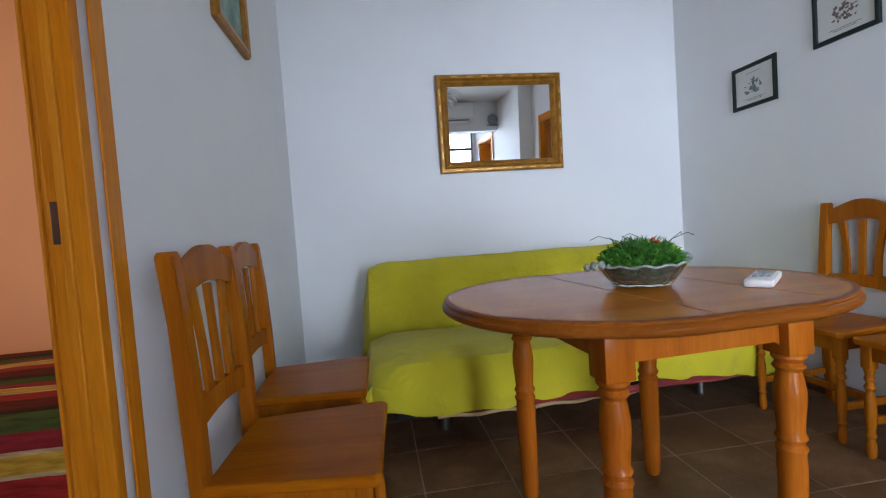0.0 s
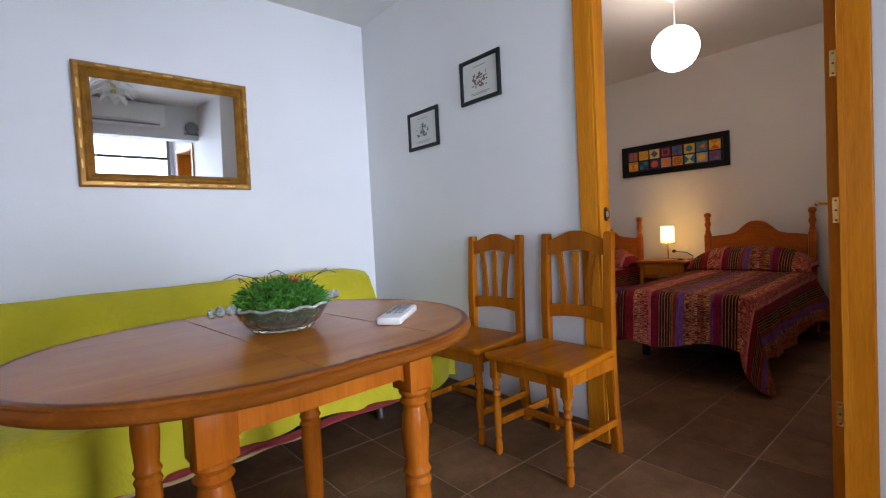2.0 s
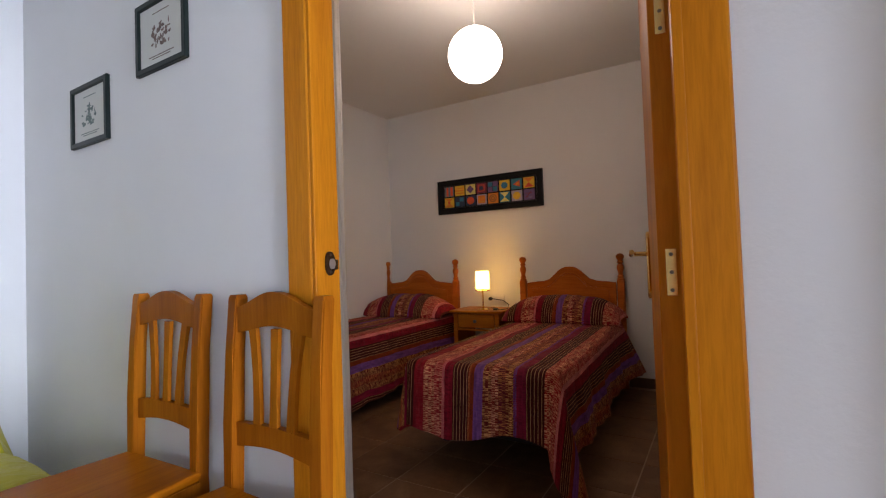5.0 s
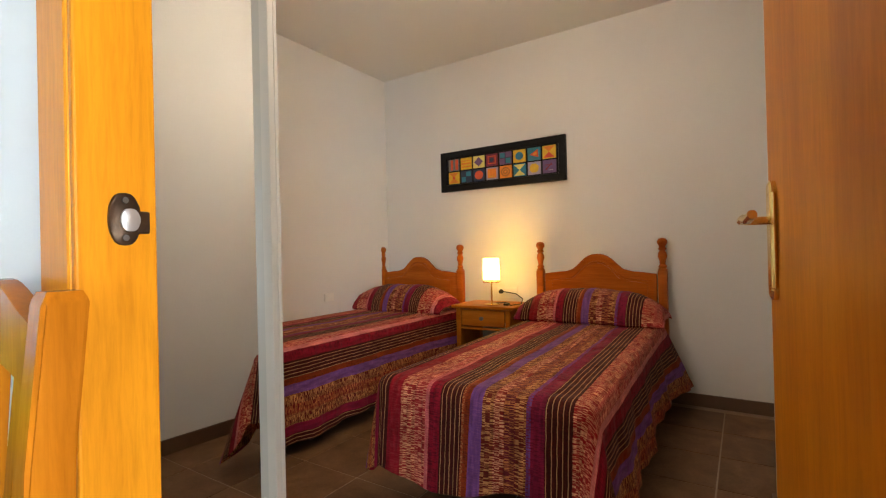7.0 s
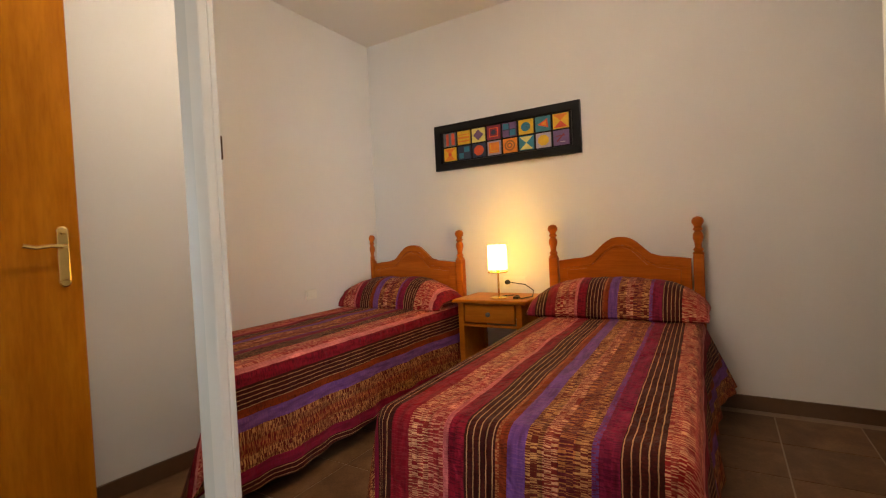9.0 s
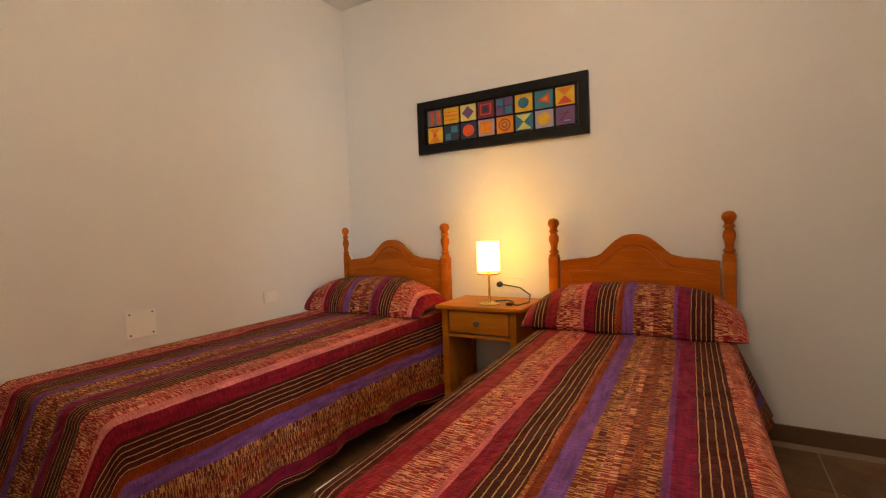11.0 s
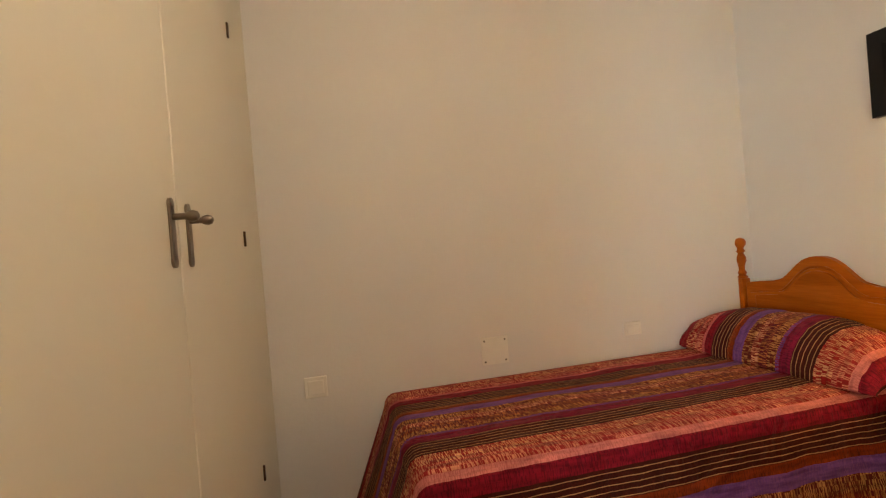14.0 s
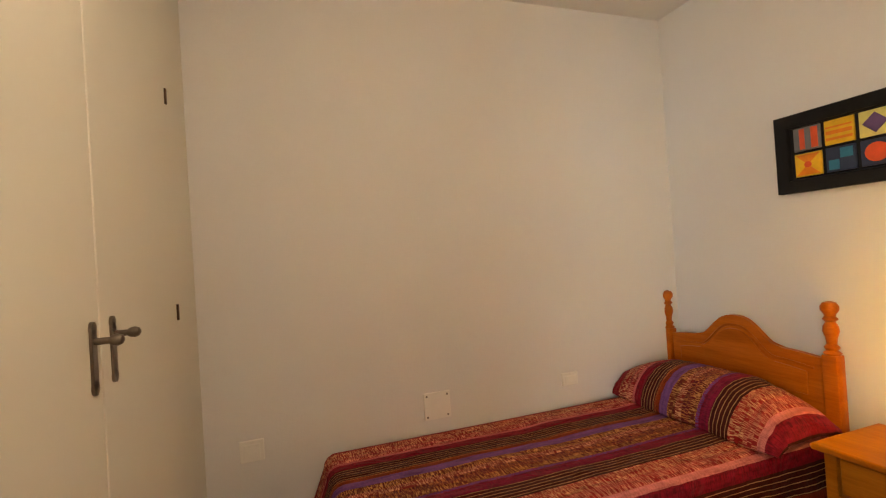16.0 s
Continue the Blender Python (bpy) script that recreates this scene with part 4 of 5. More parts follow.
wp = thing("wall_cover_plate", pose(WX1, 0.835, 0.27), "flat white cover plate low on the wall", "wall plate")
part("plate", boxes(((-0.004, -0.06, -0.055), (0, 0.06, 0.055)), bevel=0.002), WALL, wp)


# ---- things of the bedroom ----
def drape(bm, x0, x1, y0, y1, top, hem, flare, seed, u0=0.0, flip=1, head_open=True, r=0.05):
    """A cloth over a box: flat top, rounded edge, hanging sides with folds. UV: the unfolded cloth. The head end (x1) is not hung."""
    per = []
    rc_ = 0.05
    def seg(a, b, n, nrm):
        return [((a[0] + (b[0] - a[0]) * i / n, a[1] + (b[1] - a[1]) * i / n), nrm) for i in range(n)]
    def arc(c, a0, n=12):
        out = []
        for i in range(n):
            a = math.radians(a0 + 90 * i / n)
            out.append(((c[0] + rc_ * math.cos(a), c[1] + rc_ * math.sin(a)), (math.cos(a), math.sin(a))))
        return out
    per += seg((x1, y1), (x0 + rc_, y1), 46, (0, 1))
    per += arc((x0 + rc_, y1 - rc_), 90)
    per += seg((x0, y1 - rc_), (x0, y0 + rc_), 26, (-1, 0))
    per += arc((x0 + rc_, y0 + rc_), 180)
    per += seg((x0 + rc_, y0), (x1, y0), 46, (0, -1))
    per.append(((x1, y0), (0, -1)))
    length = []
    s = 0.0
    for i, (p, _) in enumerate(per):
        if i:
            s += math.dist(p, per[i - 1][0])
        length.append(s)
    rows, uvs = [], []
    ds = [0, 0.02, 0.04, 0.06, 0.08, 0.12, 0.17, 0.23, 0.30, 0.37, 0.43, 0.48, 0.52]
    for d in ds:
        row, uvr = [], []
        for (p, nrm), sl in zip(per, length):
            corner = abs(nrm[0] * nrm[1]) * 2
            drop = hem(p, nrm, corner)
            dd = d / ds[-1] * drop if d > 0.08 else d
            if dd < r * 1.57:
                a = dd / r
                out, z = r * math.sin(a) - r, top - r + r * math.cos(a)
            else:
                hang = dd - r * 1.57
                f = hang / 0.45
                wave = math.sin(sl * 15 + seed + 1.5 * noise.noise(Vector((sl * 2, seed, 0)))) + 0.5 * math.sin(sl * 37 + seed)
                out = flare(p, nrm) * f + 0.017 * wave * min(1, f) + (0.09 if y1 > 0.4 and nrm[1] < 0 else 0.03) * corner * f
                z = top - r - hang
            z = max(z, 0.012)
            pos = (p[0] + nrm[0] * out, p[1] + nrm[1] * out, z)
            row.append(pos)
            un = (p[0] + nrm[0] * (dd - r), p[1] + nrm[1] * (dd - r))
            uvr.append((u0 + flip * (un[1]), un[0]))
        rows.append(row)
        uvs.append(uvr)
    grid(bm, rows, False, uvs)
    # flat top: a plain grid with a slight sag, ending where the rounded edge begins
    a0, a1, b0, b1_ = x0 + r, x1, y0 + r, y1 - r
    nx, ny = 44, 22
    rows, uvs = [], []
    for j in range(ny + 1):
        fy = j / ny
        y = b0 + (b1_ - b0) * fy
        rows.append([(a0 + (a1 - a0) * i / nx, y, top + 0.008 * fold(a0 + (a1 - a0) * i / nx + seed, y) * min(1, 6 * fy, 6 * (1 - fy), 6 * i / nx)) for i in range(nx + 1)])
        uvs.append([(u0 + flip * y, a0 + (a1 - a0) * i / nx) for i in range(nx + 1)])
    grid(bm, rows, False, uvs)
    return bm


def single_bed(name, yc, u0, label, seed, wall_side):
    """Bed along x with the head at the east wall; yc: its middle line."""
    bed = thing(name, pose(0, yc, 0), label, "bed", "twin beds")
    hb, hw = 7.737, 0.40
    # headboard
    n = 40
    outl = []
    for i in range(n + 1):
        q = -1 + 2 * i / n
        a = abs(q)
        if a > 0.56:
            z = 0.822 - 0.006 * (a - 0.56) / 0.44 + (0.010 * math.cos((a - 0.56) / 0.44 * math.pi / 2) if a > 0.56 else 0)
        else:
            z = 0.832 + 0.116 * (0.5 + 0.5 * math.cos(math.pi * (a / 0.56) ** 1.25))
        outl.append((q * (hw - 0.035), z))
    bm = bmesh.new()
    slab(bm, outl + [(hw - 0.035, 0.30), (-(hw - 0.035), 0.30)], hb - 0.013, hb + 0.013, 0, 0.004)
    part("headboard", bm, BEDWOOD, bed)
    # moulded line that follows the arch, and the raised panel under it
    bm = bmesh.new()
    tube(bm, [(hb - 0.014, y * 0.93, z - 0.045) for y, z in outl], 0.006, 6)
    part("moulding", bm, BEDWOOD, bed, "", True)
    bm = bmesh.new()
    slab(bm, [(y * 0.86, z - 0.062) for y, z in outl] + [(0.31, 0.66), (-0.31, 0.66)], hb - 0.020, hb - 0.012, 0, 0.005)
    part("raised_panel", bm, BEDWOOD, bed)
    for s in (-1, 1):
        bm = boxes(((-0.026, -0.026, 0), (0.026, 0.026, 0.835)), bevel=0.004)
        lathe(bm, [(0.026, 0.835), (0.030, 0.842), (0.020, 0.852), (0.026, 0.864), (0.017, 0.876), (0.019, 0.90), (0.027, 0.925), (0.025, 0.945), (0.016, 0.962), (0.026, 0.972), (0.018, 0.984), (0.020, 0.992), (0.030, 1.008), (0.030, 1.022), (0.022, 1.036), (0.006, 1.042)], 18)
        post = part("post", bm, BEDWOOD, bed, "turned headboard post", True)
        post.location = (hb, s * hw, 0)
    # base and mattress
    part("bed_base", boxes(((6.05, -0.34, 0.14), (7.70, 0.34, 0.30)), bevel=0.01), DARKVOID, bed, "dark bed base")
    part("mattress", boxes(((5.92, -0.38, 0.30), (7.71, 0.38, 0.50)), bevel=0.03), FRAMEWHITE, bed)
    for x in (6.25, 7.6):
        for y in (-0.32, 0.32):
            part("bed_leg", boxes(((x - 0.02, y - 0.02, 0), (x + 0.02, y + 0.02, 0.14))), BLACK, bed)
    y1 = 0.405 if wall_side == 0 else 0.392
    y0 = -0.405
    def hem(p, nrm, corner):
        foot = -nrm[0] if nrm[0] < 0 else 0
        d = (0.475 if wall_side else 0.43) + (0.03 * math.sin(p[1] * 9 + seed) - (0.0 if wall_side else 0.06)) * foot + 0.02 * math.sin(p[0] * 4 + seed)
        d += (0.17 if nrm[1] < 0 and not wall_side else 0.015) * corner ** 0.7
        if nrm[1] > 0.7 and wall_side:
            d = 0.2
        return d
    def flare(p, nrm):
        if nrm[1] > 0.7 and wall_side:
            return 0.0
        if nrm[0] < -0.7:
            return 0.17 if wall_side else 0.05
        return 0.05 + (0.15 * max(0.0, (p[0] - 7.1) / 0.6) if not wall_side or nrm[1] < 0 else 0)
    bm = bmesh.new()
    drape(bm, 5.87, 7.70, y0, y1, 0.535, hem, flare, seed, u0, -1)
    spread = part("bedspread", bm, SPREAD, bed, "woven bedspread striped in crimson, pink, purple and brown", True)
    if not wall_side:
        spread.matrix_basis = pose(7.7, 0, 0, 0, 0, 2.0) @ pose(-7.7, 0, 0)
    # pillow under the same cloth: a soft mound tucked in at its front, falling over the sides of the bed
    bm = bmesh.new()
    rows, uvs = [], []
    prof = [(7.335, 0.528), (7.318, 0.548), (7.322, 0.585), (7.340, 0.630), (7.372, 0.675), (7.415, 0.708), (7.465, 0.727), (7.52, 0.733), (7.575, 0.728), (7.63, 0.712), (7.675, 0.680), (7.705, 0.630), (7.715, 0.560)]
    side_a, side_b = 0.46, 0.46
    n_ = 64
    for k, (px, pz) in enumerate(prof):
        row, uvr = [], []
        for i in range(n_ + 1):
            q = -side_b + (side_a + side_b) * i / n_
            a, sg = abs(q), (1 if q > 0 else -1)
            cap = max(0.0, 1 - (min(a, 0.47) / 0.47) ** 3.2) ** 0.62
            w = fold(q * 2.2 + seed, px * 3)
            x = px + (0.035 * (1 - cap) if k < 5 else -0.02 * (1 - cap)) + 0.006 * w
            z = 0.535 + (pz - 0.535) * cap + 0.007 * w * cap
            y = q
            if a > 0.44:
                hang = a - 0.44
                y = sg * (0.44 + 0.030 * min(1.0, hang / 0.06) + (0.22 + 0.30 * (px - 7.3)) * max(0.0, hang - 0.03) + 0.014 * math.sin(px * 42 + 3 * hang + seed) * min(1.0, hang / 0.1))
                z -= max(0.0, hang - 0.02) * 0.95
            row.append((x, y, z))
            uvr.append((u0 - q, px + 0.4 * pz))
        rows.append(row)
        uvs.append(uvr)
    grid(bm, rows, False, uvs)
    part("pillow", bm, SPREAD, bed, "plump pillow covered by the striped bedspread", True)
    return bed


RIGHT, LEFT = 2.072, 3.545
single_bed("single_bed", RIGHT, 0.325, "single pine bed with a striped bedspread, beside the open floor", 0.3, 0)
single_bed("single_bed", LEFT, 0.392, "single pine bed with a striped bedspread, against the wall", 2.1, 1)

# wall art: two rows of eight small tiles in a black frame
art = thing("wall_art", pose(7.803, 2.808, 1.637, 0, 0, -90), "long black framed panel of sixteen bright geometric tiles", "wall art")
AW, AH = 1.05, 0.322
part("frame", frame_ring(bmesh.new(), AW, AH, [(0, 0), (0, 0.028), (0.004, 0.032), (0.050, 0.030), (0.056, 0.016), (0.056, 0.0)]), BLACK, art, "black lacquered frame")
part("backing", boxes(((-AW / 2 + 0.05, -0.014, -AH / 2 + 0.05), (AW / 2 - 0.05, -0.006, AH / 2 - 0.05))), BLACK, art)
PAL = {k: plain("art_" + k, c, 0.55, 0, 0.2, 30) for k, c in dict(red=(0.72, 0.09, 0.03), orange=(0.78, 0.24, 0.02), yellow=(0.78, 0.48, 0.03), cream=(0.75, 0.68, 0.22), blue=(0.03, 0.20, 0.30),
       navy=(0.02, 0.035, 0.09), violet=(0.15, 0.08, 0.22), lilac=(0.42, 0.36, 0.50), maroon=(0.20, 0.02, 0.05), teal=(0.02, 0.19, 0.32), grey=(0.16, 0.17, 0.20), brown=(0.30, 0.12, 0.02)).items()}


def rect(x0, z0, x1, z1):
    return [(x0, z0), (x1, z0), (x1, z1), (x0, z1)]


def disc(r, n=20):
    return [(r * math.cos(2 * math.pi * i / n), r * math.sin(2 * math.pi * i / n)) for i in range(n)]


UP, DN, LF, RT = [(-1, 1), (0, 0), (1, 1)], [(-1, -1), (1, -1), (0, 0)], [(-1, -1), (0, 0), (-1, 1)], [(1, -1), (1, 1), (0, 0)]
DIAM = [(0, -0.9), (0.9, 0), (0, 0.9), (-0.9, 0)]
TOPROW = [("grey", [("red", rect(-0.6, -1, -0.15, 1)), ("red", rect(0.4, -1, 0.95, 1))]), ("yellow", [("orange", rect(-1, -0.2, 1, 0.15)), ("orange", rect(-1, -0.75, 1, -0.5)), ("orange", rect(-1, 0.4, 1, 0.55))]),
          ("cream", [("violet", DIAM)]), ("maroon", [("red", rect(-0.75, -0.75, 0.75, 0.75)), ("maroon", rect(-0.6, -0.6, 0.6, 0.6)), ("navy", disc(0.4))]),
          ("violet", [("teal", rect(-1, 0.05, -0.1, 1)), ("teal", rect(0.1, -1, 1, -0.05)), ("navy", rect(-0.06, -1, 0.06, 1)), ("navy", rect(-1, -0.06, 1, 0.06))]),
          ("yellow", [("teal", disc(0.72)), ("navy", rect(0.1, 0.25, 0.66, 0.31)), ("navy", rect(0.0, -0.03, 0.70, 0.03)), ("navy", rect(0.1, -0.31, 0.64, -0.25))]),
          ("blue", [("red", [(-0.75, -0.1), (0.8, -0.7), (0.7, 0.75)]), ("orange", [(-0.3, -0.05), (0.55, -0.4), (0.5, 0.4)])]), ("yellow", [("orange", UP), ("red", DN)])]
LOWROW = [("yellow", [("orange", UP), ("orange", DN), ("red", disc(0.3))]), ("navy", [("teal", rect(0.0, 0.05, 0.95, 0.95)), ("teal", rect(-0.9, -0.95, -0.1, -0.05))]), ("navy", [("red", disc(0.85))]),
          ("lilac", [("orange", rect(-0.85, -0.85, 0.85, 0.9)), ("yellow", rect(-0.6, -0.6, 0.6, 0.62)), ("orange", rect(-0.5, -0.5, 0.6, 0.62))]), ("orange", [("brown", disc(0.85)), ("orange", disc(0.62)), ("brown", disc(0.45)), ("orange", disc(0.22))]),
          ("teal", [("cream", UP), ("cream", DN)]), ("lilac", [("yellow", [(0.88 * math.cos(a) * (1 - 0.12 * math.cos(4 * a) ** 2), 0.88 * math.sin(a) * (1 - 0.12 * math.cos(4 * a) ** 2)) for a in [2 * math.pi * i / 24 for i in range(24)]])]),
          ("violet", [("maroon", [(-0.7, -0.5), (-0.5, -0.65), (0.5, 0.5), (0.35, 0.62)]), ("maroon", rect(-0.7, 0.2, 0.6, 0.35)), ("lilac", rect(-0.1, -0.7, 0.6, -0.6))])]
pitch = (AW - 0.13) / 8
for row, z in ((TOPROW, 0.0525), (LOWROW, -0.0525)):
    for i, (ground_, shapes) in enumerate(row):
        tile = part("art_tile", boxes(((-0.050, -0.022, -0.047), (0.050, -0.012, 0.047)), bevel=0.002), PAL[ground_], art)
        tile.location = (-AW / 2 + 0.065 + pitch * (i + 0.5), 0, z)
        for k, (c, pts) in enumerate(shapes):
            bm = bmesh.new()
            slab(bm, [(x * 0.044, q * 0.041) for x, q in pts], -0.0235 - 0.0008 * k, -0.0215, 1)
            part("motif", bm, PAL[c], tile)

# nightstand
ns = thing("nightstand", pose(7.60, 2.795, 0), "small honey pine nightstand between the beds", "nightstand")
part("top", boxes(((-0.185, -0.245, 0.578), (0.185, 0.245, 0.600)), bevel=0.006), STANDWOOD, ns)
for x in (-0.15, 0.15):
    for y in (-0.195, 0.195):
        part("leg", boxes(((x - 0.018, y - 0.018, 0), (x + 0.018, y + 0.018, 0.578)), bevel=0.003), STANDWOOD, ns)
for y in (-0.195, 0.195):
    part("side_panel", boxes(((-0.132, y - 0.008, 0.10), (0.132, y + 0.008, 0.578))), STANDWOOD, ns)
part("back_panel", boxes(((0.142, -0.177, 0.44), (0.158, 0.177, 0.578))), STANDWOOD, ns)
part("rail", boxes(((-0.162, -0.177, 0.430), (-0.140, 0.177, 0.446)), bevel=0.002), STANDWOOD, ns)
dr = part("drawer", boxes(((-0.166, -0.168, 0.455), (-0.145, 0.168, 0.570)), bevel=0.004), STANDWOOD, ns)
part("knob", lathe(bmesh.new(), [(0.006, 0), (0.006, -0.008), (0.014, -0.012), (0.015, -0.020), (0.006, -0.025)], 14, (-0.166, 0, 0.512), 0), DARKSTEEL, dr, "dark metal knob", True)
part("shelf", boxes(((-0.05, -0.177, 0.13), (0.142, 0.177, 0.145)), bevel=0.002), STANDWOOD, ns)

tl = thing("table_lamp", pose(7.53, 2.765, 0.60), "lit table lamp with a white shade and slim brass stem", "lamp")
part("base", lathe(bmesh.new(), [(0.055, 0), (0.056, 0.004), (0.045, 0.008), (0.008, 0.012)], 28), BRASS, tl, "round brass foot", True)
part("stem", lathe(bmesh.new(), [(0.006, 0.01), (0.006, 0.165), (0.010, 0.17), (0.010, 0.185)], 12), BRASS, tl, "brass stem", True)
bm = bmesh.new()
grid(bm, [[(r * math.cos(a), r * math.sin(a), z) for a in [2 * math.pi * i / 32 for i in range(32)]] for r, z in ((0.059, 0.180), (0.060, 0.26), (0.057, 0.330), (0.055, 0.330), (0.058, 0.26), (0.057, 0.180))], True)
shade = part("shade", bm, SHADE, tl, "glowing white fabric shade", True)
part("shade_ring", lathe(bmesh.new(), [(0.062, 0.160), (0.063, 0.164), (0.062, 0.168), (0.0, 0.166)], 28), BRASS, tl, "brass ring under the shade", True)
cb = thing("lamp_cable", pose(0, 0, 0), "black lamp cable with inline switch on the nightstand", "cable")
bm = bmesh.new()
tube(bm, [(7.585, 2.765, 0.606), (7.64, 2.71, 0.606), (7.60, 2.66, 0.606), (7.52, 2.645, 0.607), (7.50, 2.60, 0.606), (7.60, 2.572, 0.606), (7.70, 2.60, 0.63), (7.76, 2.68, 0.66), (7.785, 2.80, 0.672)], 0.0035, 6)
part("cord", bm, CABLE, cb, "", True)
part("switch", boxes(((7.495, 2.625, 0.601), (7.53, 2.66, 0.616)), bevel=0.004), CABLE, cb, "black inline switch")
part("plug", lathe(bmesh.new(), [(0.012, 0), (0.016, 0.01), (0.017, 0.035)], 14, (7.765, 2.815, 0.672), 0), CABLE, cb, "black plug", True)

so = thing("wall_socket", pose(7.805, 2.768, 0.665), "white double wall socket behind the lamp", "socket")
part("plate", boxes(((-0.009, -0.085, -0.042), (0, 0.085, 0.042)), bevel=0.003), PLASTIC, so)
part("socket_ring", lathe(bmesh.new(), [(0.028, -0.012), (0.028, 0.0)], 20, (0, 0.042, 0), 0), CREAMPLASTIC, so)
part("rocker", boxes(((-0.013, -0.075, -0.03), (-0.008, -0.012, 0.03)), bevel=0.002), PLASTIC, so, "white rocker switch")

# plates on the wall beside the bed
jp = thing("junction_cover", pose(6.38, 3.942, 0.641), "square cream blanking plate with four screws", "wall plate")
part("plate", boxes(((-0.062, -0.009, -0.060), (0.062, 0, 0.060)), bevel=0.002), CREAMPLASTIC, jp)
sc = part("screw", lathe(bmesh.new(), [(0.004, -0.011), (0.005, -0.008)], 10, (0, 0, 0), 1), DARKSTEEL, jp, "small dark screw")
sc.location = (-0.048, 0, 0.046)
for x, z in ((0.048, 0.046), (0.048, -0.046), (-0.048, -0.046)):
    o = sc.copy()
    scene.collection.objects.link(o)
    o.location = (x, 0, z)
for x, z, w, hh, lab in ((5.605, 0.592, 0.045, 0.042, "white wall switch low on the wall"), (7.078, 0.657, 0.045, 0.031, "white blank wall plate above the bed")):
    p = thing("wall_switch", pose(x, 3.942, z), lab, "switch")
    part("plate", boxes(((-w, -0.012, -hh), (w, 0, hh)), bevel=0.003), CREAMPLASTIC, p)
    part("rocker", boxes(((-w + 0.014, -0.016, -hh + 0.014), (w - 0.014, -0.011, hh - 0.014)), bevel=0.002), CREAMPLASTIC, p)

# globe pendant
gl = thing("pendant_lamp", pose(6.14, 2.07, 0), "lit white opal glass globe hanging from the ceiling", "lamp")
bm = bmesh.new()
lathe(bm, [(0.144 * math.sin(math.pi * (i + 0.15) / 20.3), 2.12 - 0.144 * math.cos(math.pi * (i + 0.15) / 20.3)) for i in range(21)], 36)
gg = part("globe", bm, GLOBE, gl, "glowing opal glass globe", True)
part("cord", lathe(bmesh.new(), [(0.004, 2.260), (0.004, 2.44)], 8), PLASTIC, gl)
part("cup", lathe(bmesh.new(), [(0.012, 2.425), (0.030, 2.435), (0.030, 2.49), (0.012, 2.495)], 20), PLASTIC, gl, "white ceiling cup", True)
part("ceiling_plate", lathe(bmesh.new(), [(0.012, 2.49), (0.045, 2.526), (0.045, 2.535)], 24), GREYPLASTIC, gl, "grey ceiling plate", True)

# ---- built-in wardrobe with a mirror let into its end ----
FX = 5.409
wd = thing("wardrobe", pose(0, 0, 0), "built-in cream wardrobe with double doors", "wardrobe")
part("body", boxes(((BX0 + 0.003, 2.448, 0), (FX, BY1 - 0.002, CEILING - 0.002))), BEDWALL, wd)
part("end_post", boxes(((5.398, 2.368, 0), (5.418, 2.446, CEILING - 0.003)), bevel=0.003), WHITEWOOD, wd, "white corner post")
part("end_post", boxes(((4.955, 2.376, 0), (5.018, 2.446, CEILING - 0.003)), bevel=0.003), WHITEWOOD, wd, "white corner post")
part("end_plinth", boxes(((5.018, 2.388, 0), (5.398, 2.446, 0.29)), bevel=0.003), FRAMEWHITE, wd)
part("end_header", boxes(((5.018, 2.388, 1.925), (5.398, 2.446, CEILING - 0.003)), bevel=0.003), FRAMEWHITE, wd)
part("end_mirror", boxes(((5.018, 2.405, 0.29), (5.398, 2.446, 1.915))), mirror, wd, "tall mirror let into the wardrobe's end")
part("casing_stile", boxes(((5.418, 2.368, 0), (5.430, 2.400, CEILING - 0.004)), bevel=0.002), WHITEWOOD, wd)
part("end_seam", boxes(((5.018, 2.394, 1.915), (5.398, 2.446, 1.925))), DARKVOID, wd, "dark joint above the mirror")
part("foot_tile", boxes(((5.4305, 2.362, 0), (5.441, 2.402, 0.07)), bevel=0.002), BASEB, wd, "brown skirting tile at the corner post")
part("casing_stile", boxes(((FX, 3.535, 0), (FX + 0.036, 3.60, CEILING - 0.004)), bevel=0.002), WHITEWOOD, wd)
part("casing_stile", boxes(((FX, 3.60, 0), (FX + 0.028, BY1 - 0.002, CEILING - 0.004)), bevel=0.002), WHITEWOOD, wd)
part("plinth", boxes(((FX, 2.402, 0), (FX + 0.030, 3.535, 0.055)), bevel=0.002), WHITEWOOD, wd)
part("header", boxes(((FX, 2.402, 2.30), (FX + 0.036, 3.535, CEILING - 0.004)), bevel=0.002), WHITEWOOD, wd)
# near-black strips paint the shade of the gaps beside the doors
part("door_gap_shade", boxes(((FX, 2.396, 0.056), (FX + 0.004, 2.414, 2.298)), ((FX, 3.525, 0.056), (FX + 0.004, 3.5345, 2.298))), DARKVOID, wd, "dark strips standing in for shade in the door gaps")
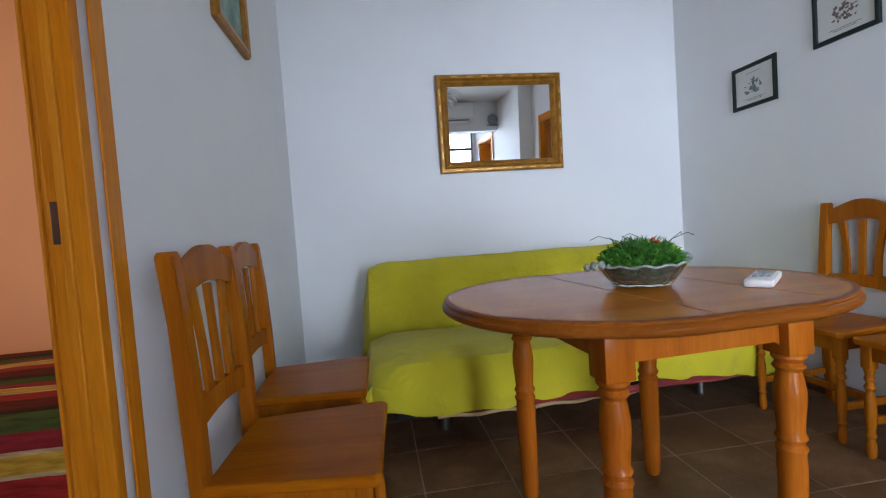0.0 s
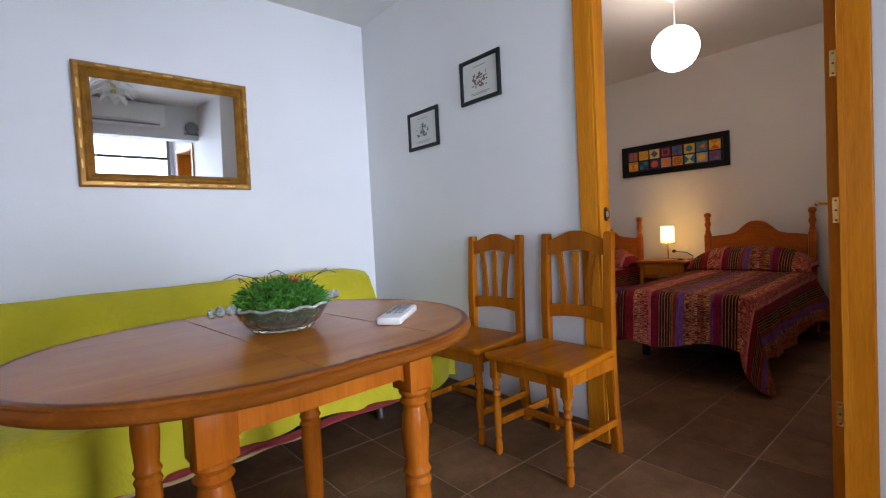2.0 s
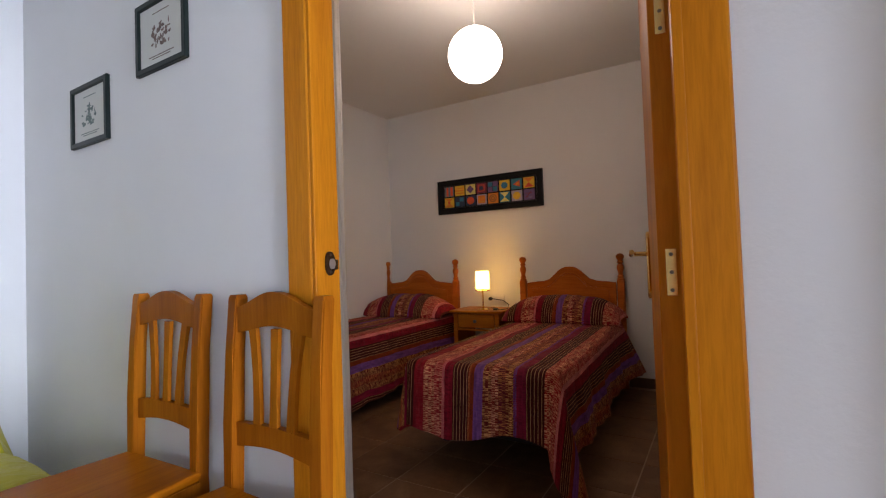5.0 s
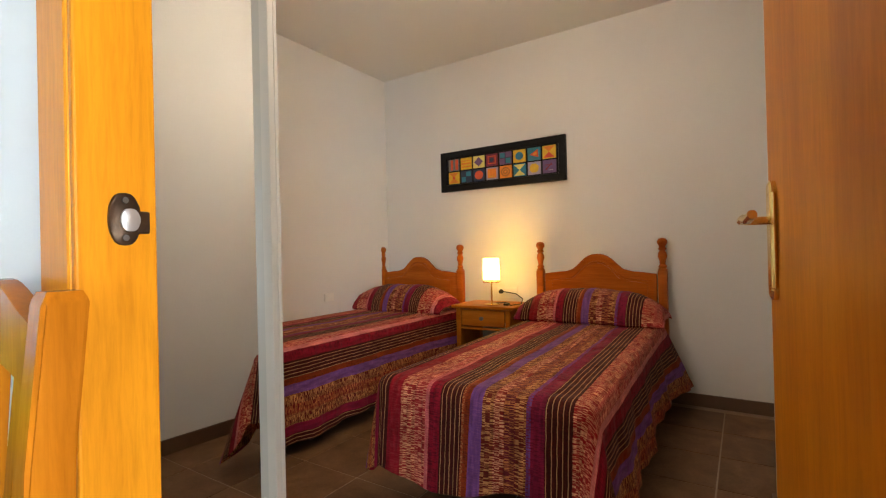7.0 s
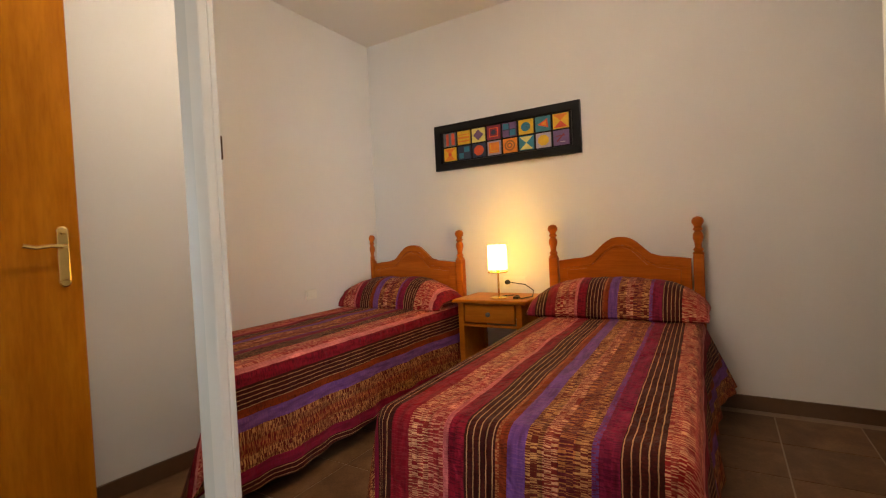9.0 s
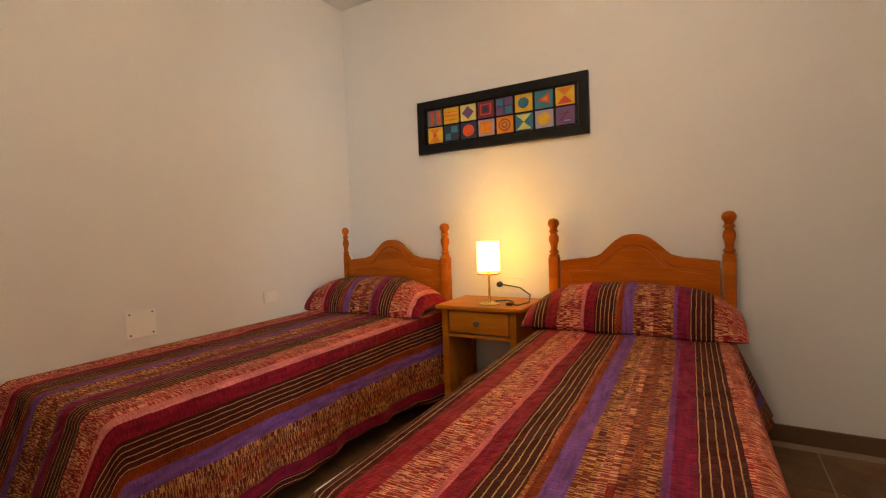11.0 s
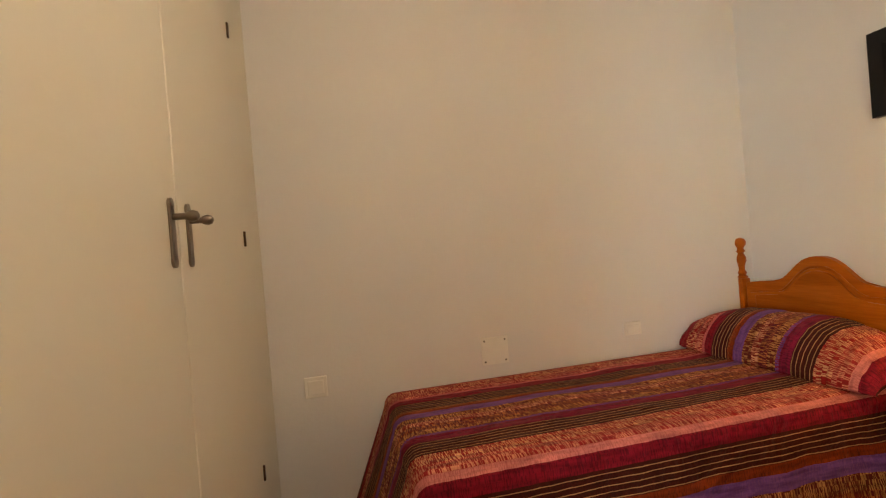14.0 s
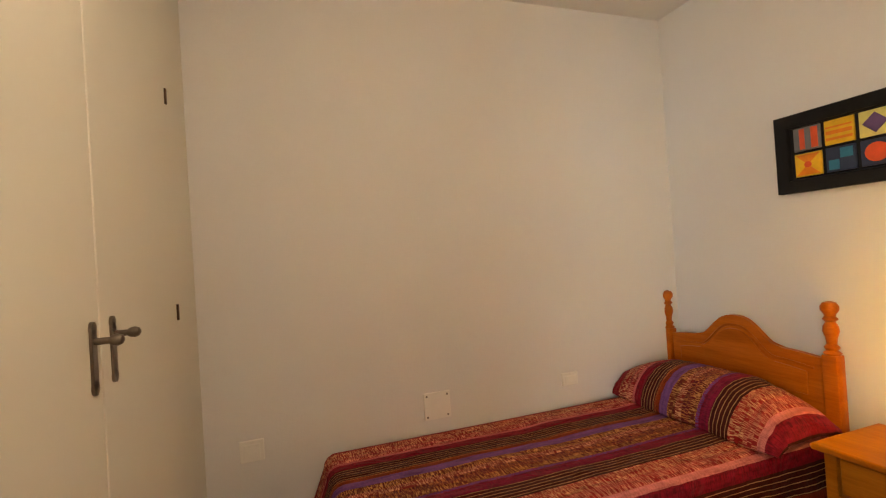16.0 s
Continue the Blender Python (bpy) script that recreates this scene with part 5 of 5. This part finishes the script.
for ya, yb, hy in ((2.408, 2.908, 2.868), (2.912, 3.532, 2.965)):
    d = part("door", boxes(((FX + 0.012, ya, 0.06), (FX + 0.042, yb, 2.296)), bevel=0.003), WHITEWOOD, wd, "plain cream lacquered door")
    bm = boxes(((FX + 0.042, hy - 0.012, 1.132), (FX + 0.047, hy + 0.012, 1.232)), bevel=0.002)
    lathe(bm, [(0.012, FX + 0.042), (0.012, FX + 0.047)], 14, (0, hy, 1.232), 0)
    lathe(bm, [(0.012, FX + 0.042), (0.012, FX + 0.047)], 14, (0, hy, 1.132), 0)
    hpl = part("handle", bm, STEEL, d, "brushed nickel handle plate")
    part("knob", lathe(bmesh.new(), [(0.006, FX + 0.047), (0.006, FX + 0.068), (0.009, FX + 0.072), (0.0105, FX + 0.080), (0.008, FX + 0.087), (0.003, FX + 0.090)], 16, (0, hy, 1.21), 0), STEEL, hpl, "round nickel knob", True)
    edge = ya if hy < 2.9 else yb
    for z in (0.455, 1.195, 1.852):
        part("hinge", boxes(((FX + 0.041, edge - 0.006, z - 0.024), (FX + 0.048, edge + 0.006, z + 0.024)), bevel=0.002), BRONZE, d, "dark bronze hinge")

# the bed glimpsed in the other bedroom
fb = thing("far_bed", pose(0, 0, 0), "bed under a bright red, yellow and green striped cover", "bed")
part("bed_base", boxes(((0.0, 2.12, 0.05), (1.72, 3.1, 0.46)), bevel=0.02), DARKVOID, fb)
m4 = bmesh.new()
def far_hem(p, nrm, corner):
    return 0.42
def far_flare(p, nrm):
    return 0.03
drape(m4, -1.78, 0.0, -3.12, -2.10, 0.53, far_hem, far_flare, 0.7, 0.11, -1)
cover = part("bed_cover", m4, SPREAD2, fb, "red, yellow and green striped cover", True)
cover.matrix_basis = pose(0, 0, 0, 0, 0, 180)

# ---- floor tiles ----
P, G, TX, TY = 0.335, 0.0058, 4.385, 2.03
tile_bm = boxes(((-P / 2 + G / 2, -P / 2 + G / 2, -0.010), (P / 2 - G / 2, P / 2 - G / 2, 0.0)), bevel=0.0012)
first = part("floor_tile", tile_bm, TILE, slab_floor)
first.location = (TX + P / 2, TY + P / 2, 0)
count, rest = 1, bmesh.new()
for i in range(-15, 11):
    for j in range(-12, 6):
        x, y = TX + P * (i + 0.5), TY + P * (j + 0.5)
        if (i, j) == (0, 0) or not (-0.6 < x < 7.9 and -2.0 < y < 4.05):
            continue
        near = x > 2.0 and y > -0.9 and not (x > 4.9 and y < 0.9)
        if near and count < 290:
            o = first.copy()
            scene.collection.objects.link(o)
            o.location = (x, y, 0)
            count += 1
        else:
            box(rest, (x - P / 2 + G / 2, y - P / 2 + G / 2, -0.010), (x + P / 2 - G / 2, y + P / 2 - G / 2, 0.0))
tagged(part("far_floor_tiles", rest, TILE, slab_floor, "brown stoneware tiles further off"), kind="stuff")
